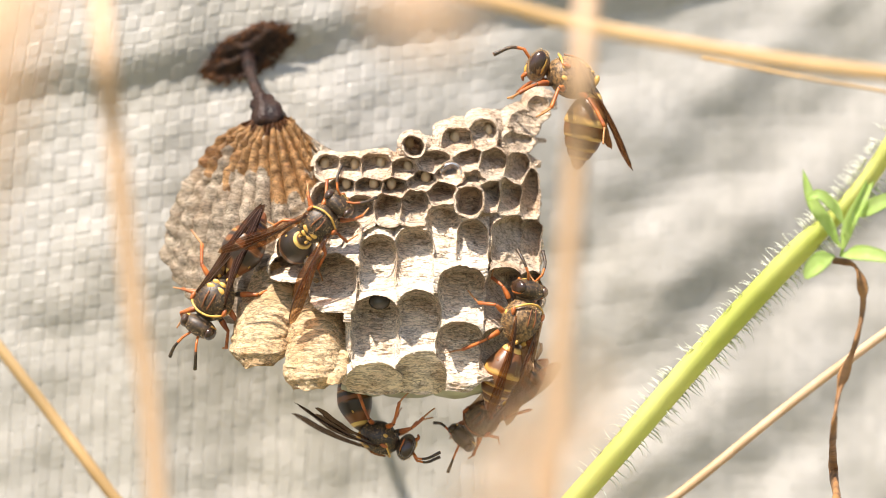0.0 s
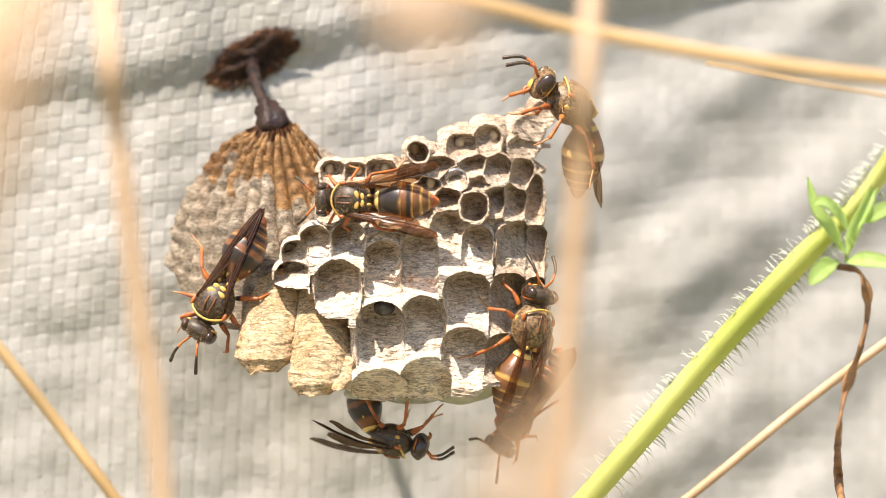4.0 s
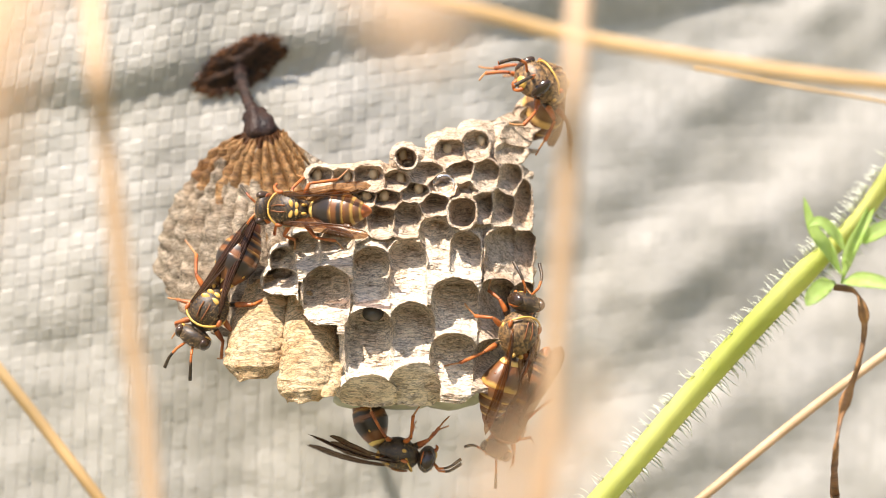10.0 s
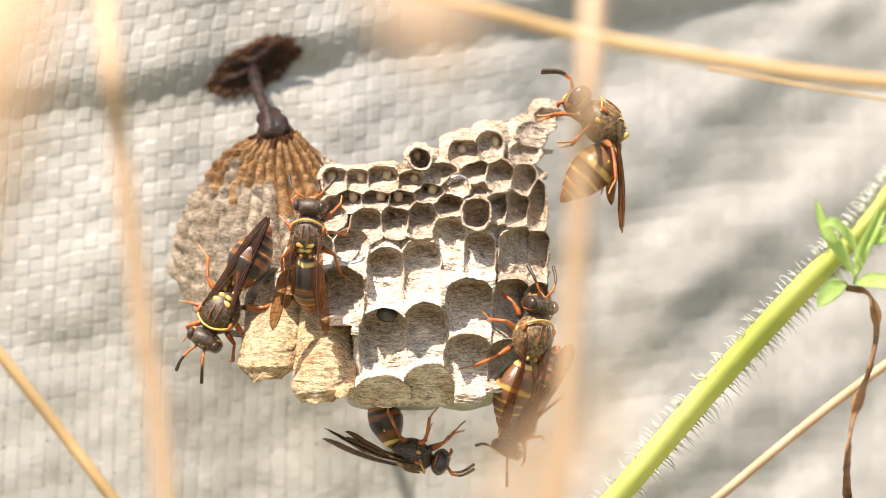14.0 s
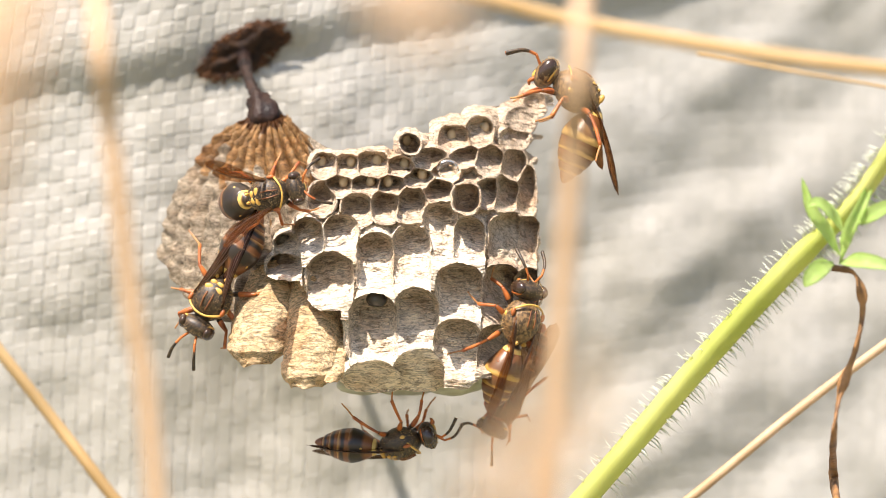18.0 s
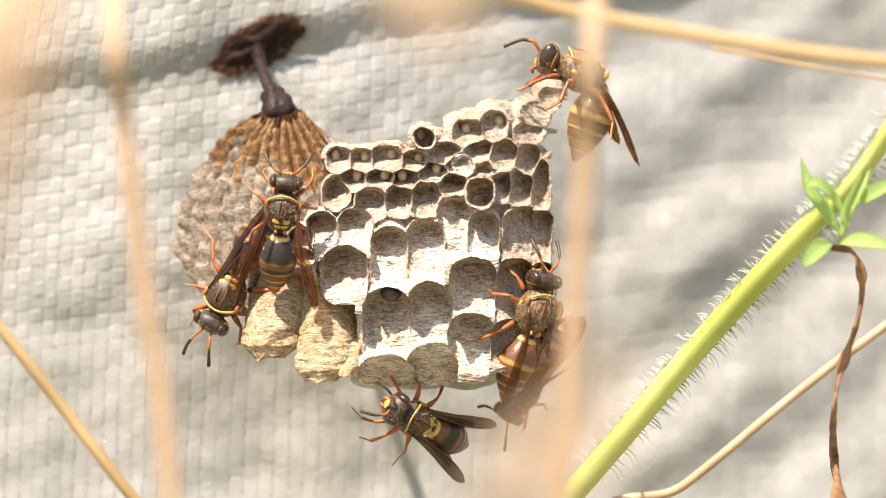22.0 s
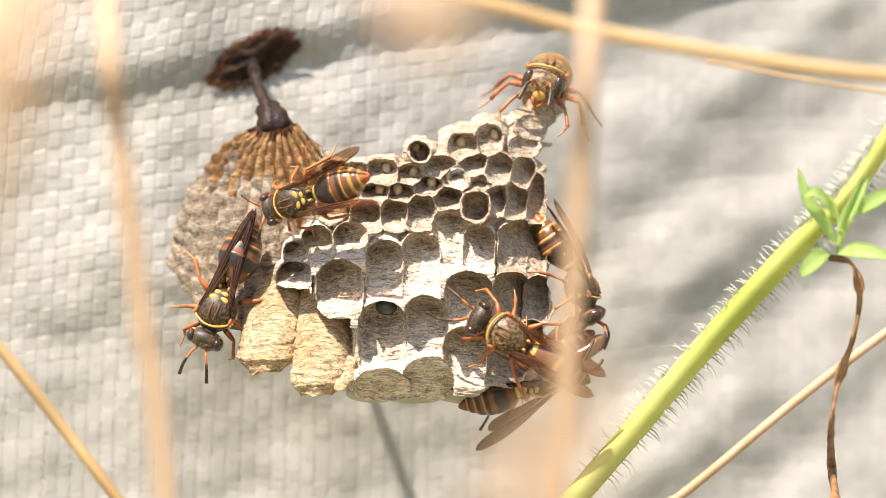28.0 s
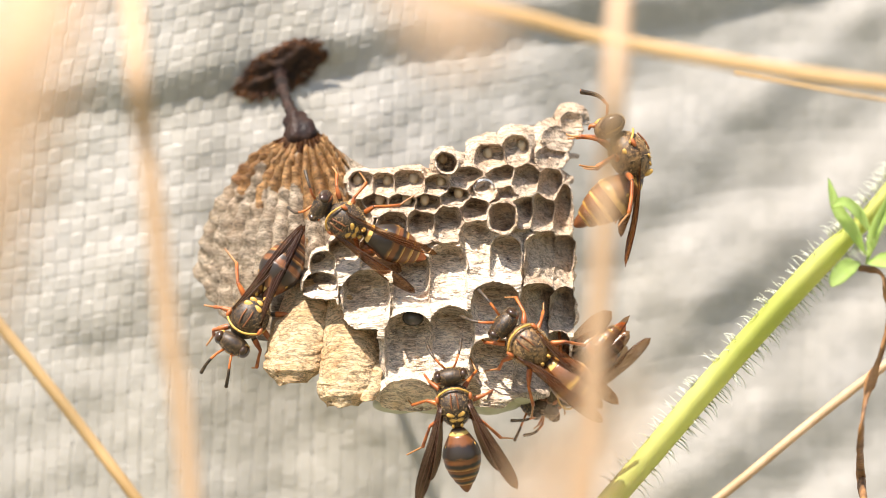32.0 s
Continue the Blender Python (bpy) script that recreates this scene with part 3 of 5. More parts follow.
for n, (cx, top, low, wide, _, deep) in enumerate(CELLS):
    tall, deep = low - top, deep * MM
    mid = (top + low) / 2
    u = (jx - cx + 0.05 * (jy - mid) * (cx > 860)) / (0.52 * wide)
    ex, ey = np.abs(jx - cx) / (0.5 * wide), np.abs(jy - mid) / (0.5 * tall)
    e = (ex ** 2.4 + ey ** 2.4) ** (1 / 2.4)
    if cx in PROUD:
        inside, score = e < 1.12, 1e6 - e
        depth = -0.0016 + deep * 1.1 * np.clip(1 - (e / 0.97) ** 7, 0, 1) * (e < 0.97)
    elif n < len(BOWLS):
        inside, score = e < 1.28, -e
        floor = 0.5 + 0.5 * np.clip((mid - jy) / (0.5 * tall) + 0.6, 0, 1)
        depth = deep * floor
    else:
        arch = top + min(0.55 * tall, 0.44 * wide) * (1 - np.sqrt(np.clip(1 - u * u, 0, 1)))
        v = np.clip((jy - arch) / np.maximum(low + 0.06 * tall - arch, 4), 0, 1)
        inside = (np.abs(u) < 1) & (jy > arch) & (jy < low + 0.4 * tall)
        score = 10 + top - 0.30 * tall * u * u
        depth = deep * np.minimum(1, 0.6 + 4.0 * v) * (1 - v ** 1.3) * np.sqrt(np.clip(1 - np.abs(u) ** 5, 0, 1))
        depth = depth - 0.0013 * np.clip((v - 0.8) / 0.2, 0, 1)
        if n >= len(BOWLS) + len(ARCHES):
            depth = 0.0012 + 0.0055 * v - 0.0012 * (1 - u * u)
    take = inside & (score > best)
    best[take], owner[take], back[take] = score[take], n, depth[take]
    second = np.minimum(second, np.maximum(e, near))
    hit = e < near
    near[hit], near_cell[hit] = e[hit], n
share = np.clip(near / np.minimum(second, 1.14), 0, 1)      # 0 in a cell's middle, 1 on the wall to its neighbour
bowl = (owner >= 0) & (owner < len(BOWLS)) & ~np.isin(owner, [n for n, c in enumerate(CELLS) if c[0] in PROUD])
back = np.where(bowl, back * (1 - share ** 5), back)
rim = np.array([0.5 * min(c[3], c[2] - c[1]) for c in CELLS])[near_cell] * UNIT * np.clip(near - 1.0, 0, 1)
near = near + 0.14 * WIDE + 0.06 * WAVY
above = GY < np.array([0.5 * (c[1] + c[2]) for c in CELLS])[near_cell]
keep = (owner >= 0) & (near < 1.40) | (near < 1.30 + 0.30 * (above & (GY < 300)) + 0.45 * (above & (GY < 262) & (GX > 775)))
for line in keep:
    kept = np.flatnonzero(line)
    for a, b in zip(kept[:-1], kept[1:]):
        if 1 < b - a < 12:
            line[a:b] = True
filled = []
for grid in (keep, keep.T):
    full = grid.copy()
    for line in full:
        kept = np.flatnonzero(line)
        for a, b in zip(kept[:-1], kept[1:]):
            if 1 < b - a < 34:
                line[a:b] = True
    filled.append(full)
keep = filled[0] & filled[1].T
back = np.where(owner < 0, 2.2 * rim, back)      # the tubes' outer walls slope back from their rims
owner = np.where(owner < 0, near_cell, owner)
for _ in range(3):
    around = [np.roll(owner, k, ax) for ax in (0, 1) for k in (-1, 1)]
    same = sum((o == owner).astype(int) for o in around)
    owner = np.where(same < 2, around[0], owner)
dome = -0.0115 + 0.0115 * np.minimum(((GX - 730) / 330) ** 2 + ((GY - 600) / 400) ** 2, 1.45)
ease = np.clip((GX - 860) / 110, 0, 1)
dome += 0.005 * ease * ease * (3 - 2 * ease)
inner = np.clip(back / 0.001, 0.25, 1)
relief = dome + back + inner * (0.00055 * WIDE + 0.00026 * WAVY + 0.00010 * FINE) + 0.00019 * STRAND
K = UNIT * (FAR + relief) / FAR
PX, PZ = (GX - 784) * K + NEST_BACK.x, HIGH + (441 - GY) * K + NEST_BACK.z
PY = relief + NEST_BACK.y
sheets = [([], [], {}) for _ in CELLS]


def corner(n, i, j, behind=0.0):
    """The index of a grid point in a cell's mesh, or of the point behind it."""
    pts, _, seen = sheets[n]
    if (i, j, behind) not in seen:
        pts.append((PX[i, j], PY[i, j] + behind, PZ[i, j]))
        seen[i, j, behind] = len(pts) - 1
    return seen[i, j, behind]


solid = keep[:-1, :-1] & keep[1:, :-1] & keep[:-1, 1:] & keep[1:, 1:]
for i in range(solid.shape[0]):
    for j in range(solid.shape[1]):
        if not solid[i, j]:
            continue
        four = ((i, j), (i + 1, j), (i + 1, j + 1), (i, j + 1))
        n = int(owner[i, j])
        sheets[n][1].append([corner(n, *q) for q in four])
        for di, dj, a, b in ((-1, 0, 3, 0), (1, 0, 1, 2), (0, -1, 0, 1), (0, 1, 2, 3)):
            if not (0 <= i + di < solid.shape[0] and 0 <= j + dj < solid.shape[1] and solid[i + di, j + dj]):
                p, q = four[a], four[b]
                sheets[n][1].append([corner(n, *p), corner(n, *q), corner(n, *q, 0.0045), corner(n, *p, 0.0045)])


def cell(n):
    """One paper cell of the relief."""
    x, top, low, _, _, deep = CELLS[n]
    pts, faces, _ = sheets[n]
    me = bpy.data.meshes.new("cell")
    me.from_pydata(pts, [], faces)
    me.materials.append(PAPER_TAN if n < len(BOWLS) or x > 885 else PAPER)
    me.polygons.foreach_set("use_smooth", [True] * len(faces))
    me.update()
    me.set_sharp_from_angle(angle=radians(55))
    ob = new("cell", me)
    ob.parent = nest
    return tagged(ob)


def egg(host, x, y, wide, tall, inward=0.003):
    bm = bmesh.new()
    blob(bm, (0, 0, 0), (wide / 2 * UNIT, wide / 2 * UNIT, tall / 2 * UNIT), segs=12, rows=8)
    bmesh.ops.translate(bm, verts=bm.verts[:], vec=at(x, y, front(x, y) + inward) + NEST_BACK)
    part("egg", bm, EGG, host, "pearly white egg")


for n, c in enumerate(CELLS):
    host = cell(n)
    if c[4]:
        egg(host, c[0] + 7 * (-1) ** int(c[0]), c[1] + 0.30 * (c[2] - c[1]), 17, 22, 0.0026)

# closed tubes of straw-coloured paper at the side, with growth rings
for pts, wide, seed in (([(500, 470), (489, 530), (475, 600), (466, 652)], 52, 1), ([(568, 496), (570, 570), (566, 640), (558, 694)], 49, 2), ([(612, 560), (612, 610), (606, 655), (600, 684)], 20, 4)):
    bm = bmesh.new()
    line = curve_points([Vector((x, y, 0)) for x, y in pts], 110)
    loops = []
    for i, p in enumerate(line):
        f = i / 109
        lp = []
        for j in range(30):
            a = math.pi * 2 * j / 30
            ca, sa = math.cos(a), math.sin(a)
            warp = f * 17 + 1.6 * noise.noise(Vector((ca * 1.5, sa * 1.5, f * 3 + seed * 7)))
            crease = max(0.0, 1 - 7 * abs(noise.noise(Vector((f * 15 + 0.9 * noise.noise(Vector((ca * 2, sa * 2, f * 5))), seed * 9, ca * 0.7)))))
            band = 1 + 0.06 * noise.noise(Vector((warp, seed * 9, ca * 0.5))) - 0.05 * crease + 0.09 * noise.noise(Vector((f * 3, ca * 2, seed))) + 0.03 * noise.noise(Vector((warp * 2.7, ca * 2, seed)))
            k = wide * band * (0.74 + 0.30 * smooth(0, 0.55, f) - 0.46 * smooth(0.76, 1.0, f) ** 2)
            px, py = p.x + k * ca, p.y + 5 * noise.noise(Vector((ca * 2, f * 9, seed)))
            py += 15 * smooth(0.8, 1, f) * noise.noise(Vector((ca * 2.2, 3, seed)))
            lp.append(at(px, py, front(p.x, p.y) + lerp(0.0062, -0.0020, f) - k * UNIT * 0.8 * sa) + NEST_BACK)
        loops.append(lp)
    rings(bm, loops, cap0=True, cap1=True)
    part("closed_cell", bm, PAPER_GOLD, nest, "straw-coloured tube of a closed cell with growth rings")

# silk caps on the underside
for x, y, w, h in ((655, 690, 46, 18), (735, 690, 60, 20), (815, 684, 58, 26), (870, 668, 36, 24)):
    bm = bmesh.new()
    blob(bm, at(x, y, 0.0015) + NEST_BACK, (w * UNIT, 0.004, h * UNIT), segs=18, rows=10, rough=0.12, freq=400)
    part("silk_cap", bm, SILK, nest, "pale cream silk cap of a closed cell")
# a larva head deep in its cell
for x, y, r in ((682, 538, 0.0014),):
    bm = bmesh.new()
    blob(bm, at(x, y, front(x, y) + 0.0024) + NEST_BACK, (r, r, r * 0.8), segs=14, rows=9)
    part("larva_head", bm, LARVA if x > 520 else PAPER_GOLD, nest, "larva head inside a cell")
bm = bmesh.new()
blob(bm, at(808, 308, front(808, 308) - 0.0002) + NEST_BACK, (20 * UNIT, 0.0012, 18 * UNIT), segs=18, rows=12)
drop = part("water_drop", bm, WATER, nest, "clear drop of water held in a cell")
drop.visible_shadow = False


# ---- plants ----
def stalk_thing(name, pts, radius, mat, label, n=40, sides=10, flat=1.0, groove=0.0, category="grass", twist=0.0):
    """A dry stalk that rises from the soil; pts are plan units and a depth."""
    ps = [at(*p) for p in pts]
    foot = Vector((ps[0].x, ps[0].y, 0.0))
    ob = thing(name, foot, label, category, group="dry grass before the nest")
    bm = bmesh.new()
    tube(bm, [p - foot for p in [foot, *ps]], radius, n=n, sides=sides, flat=flat, groove=groove, twist=twist)
    part("blade", bm, mat, ob)
    return ob


stalk_thing("dry_grass", [(420, 2600, -0.15), (292, 900, -0.15), (250, 560, -0.15), (212, 250, -0.15), (186, 0, -0.15), (150, -700, -0.10)],
                         lambda f: 0.00095, STRAW, "dry orange grass blade standing before the nest", n=80, flat=0.3)
stalk_thing("dry_grass", [(900, 2600, -0.16), (984, 900, -0.16), (1008, 560, -0.16), (1026, 300, -0.16), (1046, 0, -0.16), (1090, -700, -0.12)],
                          lambda f: 0.00095, STRAW, "dry orange grass blade standing before the nest", n=80, flat=0.3)
stalk_thing("dry_grass", [(-2600, 1500, -0.05), (-1500, -350, -0.07), (300, -120, -0.100), (820, -8, -0.098), (1010, 42, -0.096), (1300, 96, -0.092), (1568, 132, -0.088), (2100, 190, -0.08)],
                        lambda f: 0.00085, STRAW_PALE, "long dry straw bent over above the nest", n=120, flat=0.7, groove=0.1)
stalk_thing("dry_grass", [(2500, 2600, -0.03), (2300, 700, -0.035), (1900, 235, -0.04), (1600, 168, -0.045), (1440, 140, -0.05), (1250, 105, -0.05)],
                         lambda f: 0.0002, STRAW_PALE, "thin dry straw beside a thicker one", n=90)
stalk_thing("dry_grass", [(1100, 2600, -0.03), (480, 1240, -0.035), (205, 876, -0.04), (110, 752, -0.04), (0, 612, -0.042), (-300, 240, -0.045)],
                        lambda f: 0.00072, STRAW_PALE, "thin dry straw leaning before the tarp", n=90)
grass_far = stalk_thing("dry_grass", [(300, 2600, 0.005), (915, 1118, 0.008), (1212, 893, 0.01), (1408, 733, 0.012), (1568, 612, 0.012), (2100, 224, 0.01)],
                        lambda f: 0.00062, STRAW, "thin straight straw leaning behind the green stem", n=90)
# broad blades close before the lens blur to peach haze; their colour holds the sunlight
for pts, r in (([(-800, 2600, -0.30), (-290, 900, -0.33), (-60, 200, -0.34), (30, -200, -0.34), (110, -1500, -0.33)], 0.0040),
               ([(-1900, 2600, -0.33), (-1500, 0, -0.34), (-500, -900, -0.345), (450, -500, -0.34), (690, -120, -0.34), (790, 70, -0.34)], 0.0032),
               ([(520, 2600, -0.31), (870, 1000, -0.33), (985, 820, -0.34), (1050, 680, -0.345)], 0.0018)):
    stalk_thing("dry_grass", pts, lambda f, r=r: r * (1 - 0.4 * f), STRAW_LIT, "broad dry grass leaf in painted sunlit colour, blurred to haze close before the lens", n=70, flat=0.15)

# the hairy green plant
STEM = [(-400, 2600, 0.02), (545, 1460, 0.0), (1062, 872, -0.008), (1252, 652, -0.014), (1420, 470, -0.022), (1508, 385, -0.026), (1580, 290, -0.030), (1760, 0, -0.04)]
stem_pts = [at(*p) for p in STEM]
stem_foot = Vector((stem_pts[0].x, stem_pts[0].y, 0.0))
plant = thing("green_plant", stem_foot, "green plant with hairy stem, young leaves and a withered leaf", "plant")
stem_line = [p - stem_foot for p in [stem_foot, *stem_pts]]
bm = bmesh.new()


def stem_radius(f):
    return 0.00165 - 0.0001 * f - 0.0004 * smooth(0.63, 0.70, f)


tube(bm, stem_line, stem_radius, n=110, sides=18, groove=0.07)
part("stem", bm, GREEN, plant, "yellow-green hairy stem")
rng = random.Random(8)
bm = bmesh.new()
dense = curve_points(stem_line, 400)
for k in range(480):
    i = rng.randrange(150, 385)
    p = dense[i]
    t = (dense[i + 1] - dense[i - 1]).normalized()
    side = t.cross(Vector((0, -1, 0))).normalized()
    up = side.cross(t)
    a = rng.choice((0, math.pi)) + rng.gauss(0, 0.26)
    o = side * math.cos(a) + up * math.sin(a)
    root = p + o * 0.0014
    long = rng.uniform(0.0008, 0.0022)
    bend = t * rng.uniform(-0.5, 0.5) + Vector((0, 0, -0.3))
    tube(bm, [root, root + o * long * 0.6, root + o * long + bend * long * 0.5], lambda f: 0.000095 * (1.15 - f), n=4, sides=3)
tagged(part("stem_hairs", bm, HAIR, plant, "fine white hairs"), kind="stuff")


def leaf(pts, wide, mat, name="leaf", label="young green leaf", curl=0.25, n=18, thick=0.00016):
    """A small pointed leaf along a bent midrib."""
    line = curve_points([at(*p) - stem_foot for p in pts], n)
    bm = bmesh.new()
    loops = []
    for i, p in enumerate(line):
        f = i / (n - 1)
        t = (line[min(i + 1, n - 1)] - line[max(i - 1, 0)]).normalized()
        side = t.cross(Vector((0.2, -1, 0.25))).normalized()
        nrm = side.cross(t)
        w = wide * UNIT * (math.sin(math.pi * min(1, (f * 0.93 + 0.07))) ** 0.7) * (0.55 + 0.45 * smooth(0, 0.3, f))
        row = [p + side * w * e + nrm * w * curl * (abs(e) ** 1.5) + nrm * 0.0001 * noise.noise(p * 1500 + Vector((e, 0, 0))) for e in (-1, -0.7, -0.3, 0, 0.3, 0.7, 1)]
        loops.append(row)
    rings(bm, loops, close=False)
    bmesh.ops.solidify(bm, geom=bm.faces[:], thickness=thick)
    return part(name, bm, mat, plant, label)


leaf([(1500, 455, -0.025), (1478, 415, -0.028), (1450, 375, -0.029), (1434, 318, -0.029)], 12, LEAF)
leaf([(1510, 420, -0.026), (1490, 385, -0.029), (1462, 362, -0.030), (1440, 372, -0.030)], 10, LEAF)
leaf([(1490, 470, -0.026), (1468, 478, -0.029), (1450, 495, -0.030), (1438, 512, -0.030)], 16, LEAF)
leaf([(1500, 470, -0.026), (1530, 466, -0.029), (1565, 470, -0.030), (1610, 482, -0.030)], 14, LEAF)
leaf([(1520, 400, -0.026), (1548, 388, -0.029), (1580, 372, -0.030), (1620, 350, -0.030)], 13, LEAF)
leaf([(1500, 470, -0.023), (1512, 420, -0.028), (1540, 365, -0.029), (1568, 300, -0.029)], 11, LEAF, "side_shoot", "young green shoot", curl=0.9)
bm = bmesh.new()
tube(bm, [at(*p) - stem_foot for p in ((1488, 478, -0.023), (1528, 490, -0.023), (1542, 545, -0.023), (1530, 620, -0.023), (1502, 700, -0.023), (1490, 780, -0.023), (1490, 850, -0.005), (1500, 930, -0.025), (1490, 1000, -0.025))],
     lambda f: (0.00042 + 0.00022 * math.sin(f * 23) ** 2 + 0.0007 * smooth(0.68, 0.86, f)), n=70, sides=8, flat=0.5, twist=14, wobble=0.35)
part("withered_leaf", bm, DEAD_LEAF, plant, "withered brown curled leaf hanging from the joint")


# ---- wasps: head along +x, back along +z ----
def spindle(bm, stations, segs=18, mat=None, sag=None):
    """A body part of oval rings: stations are (x, half width, half height, z)."""
    loops = []
    for x, w, h, z in stations:
        loops.append([Vector((x, w * math.cos(2 * math.pi * j / segs), z + h * math.sin(2 * math.pi * j / segs))) for j in range(segs)])
    rings(bm, loops, cap0=True, cap1=True, mat=mat)



WM = 1.03 * MM      # the wasps' millimetre


def wing_outline(f, wide):
    return wide * (0.30 + 0.70 * smooth(0.0, 0.75, f)) * math.sqrt(max(0.0, 1 - max(0, (f - 0.72) / 0.28) ** 2))


def hinge(side, spread, lift, root):
    """A wing's pose on its wasp."""
    return Matrix.Translation(root) @ Euler((radians(side * 16), radians(lift), radians(-side * spread))).to_matrix().to_4x4()


def bend(flex):
    """The abdomen's pose on its wasp: flex curls it under."""
    return Matrix.Translation(Vector((-2.5, 0, 0.0)) * WM) @ Euler((0, radians(-flex), 0)).to_matrix().to_4x4()


FORE_ROOT = Vector((0.4, 1.75, 1.35)) * WM
FLIP = Matrix.Diagonal((1, -1, 1))


def make_wing(parent, side, spread, lift, long, wide, root, droop=0.0, name="wing", mat=None):
    """A long folded wing with raised veins, hinged at its root."""
    bm = bmesh.new()
    n = 22
    loops = []
    for i in range(n):
        f = i / (n - 1)
        w = wing_outline(f, wide)
        x = -long * f
        arch = 0.35 * WM * math.sin(math.pi * f) - droop * f * f
        row = []
        for e in (-0.5, -0.3, -0.1, 0.1, 0.3, 0.5):
            fold = 0.16 * w * abs(e * 2) ** 2
            row.append(Vector((x, side * w * e * 1.0, arch - fold + 0.00004 * math.sin(e * 37 + f * 21))))
        loops.append(row)
    rings(bm, loops, close=False)
    bmesh.ops.solidify(bm, geom=bm.faces[:], thickness=0.00003)
    wing = part(name, bm, mat or WING, parent, "long smoky amber wing" if name == "wing" else "")
    for k, (e0, e1, r) in enumerate(((-0.48, -0.44, 0.00010), (-0.2, 0.28, 0.000035), (0.05, 0.45, 0.00003), (-0.42, -0.05, 0.00003)) if name == "wing" else ()):
        b2 = bmesh.new()
        pts = []
        for i in range(8):
            f = 0.03 + 0.92 * i / 7
            w = wing_outline(f, wide)
            e = lerp(e0, e1, f)
            pts.append(Vector((-long * f, side * w * e, 0.35 * WM * math.sin(math.pi * f) - droop * f * f - 0.16 * w * (e * 2) ** 2 + 0.00004)))
        tube(b2, pts, lambda f, r=r: r * (1.2 - 0.5 * f), n=14, sides=5, up=Vector((0, 0, 1)))
        v = part("wing_vein", b2, VEIN, wing)
    wing.matrix_basis = hinge(side, spread, lift, root)
    return wing


def make_leg(parent, root, knee, ankle, toe, thick):
    """One leg: thigh, shin and jointed foot."""
    bm = bmesh.new()
    root, knee, ankle, toe = Vector(root), Vector(knee), Vector(ankle), Vector(toe)
    tube(bm, [root, root.lerp(knee, 0.5) + Vector((0, 0, 0.15 * WM)), knee], lambda f: thick * (0.8 + 0.45 * math.sin(math.pi * min(1, f * 1.1))), n=12, sides=8, up=Vector((0, 0.01, 1)),
         mat=lambda i, j: 0 if i < 4 else 1)
    leg = part("leg", bm, [BLACK, ORANGE], parent, "orange leg with a dark root")
    bm = bmesh.new()
    tube(bm, [knee, knee.lerp(ankle, 0.5) + Vector((0, 0, 0.12 * WM)), ankle], lambda f: thick * (0.62 + 0.2 * f), n=10, sides=7, up=Vector((0, 0.01, 1)))
    part("shin", bm, ORANGE, leg)
    bm = bmesh.new()
    tube(bm, [ankle, ankle.lerp(toe, 0.5) + Vector((0, 0, -0.1 * WM)), toe], lambda f: thick * (0.45 + 0.04 * math.sin(f * 28) - 0.1 * f), n=26, sides=6, up=Vector((0, 0.01, 1)))
    part("foot", bm, AMBER, leg)
    return leg


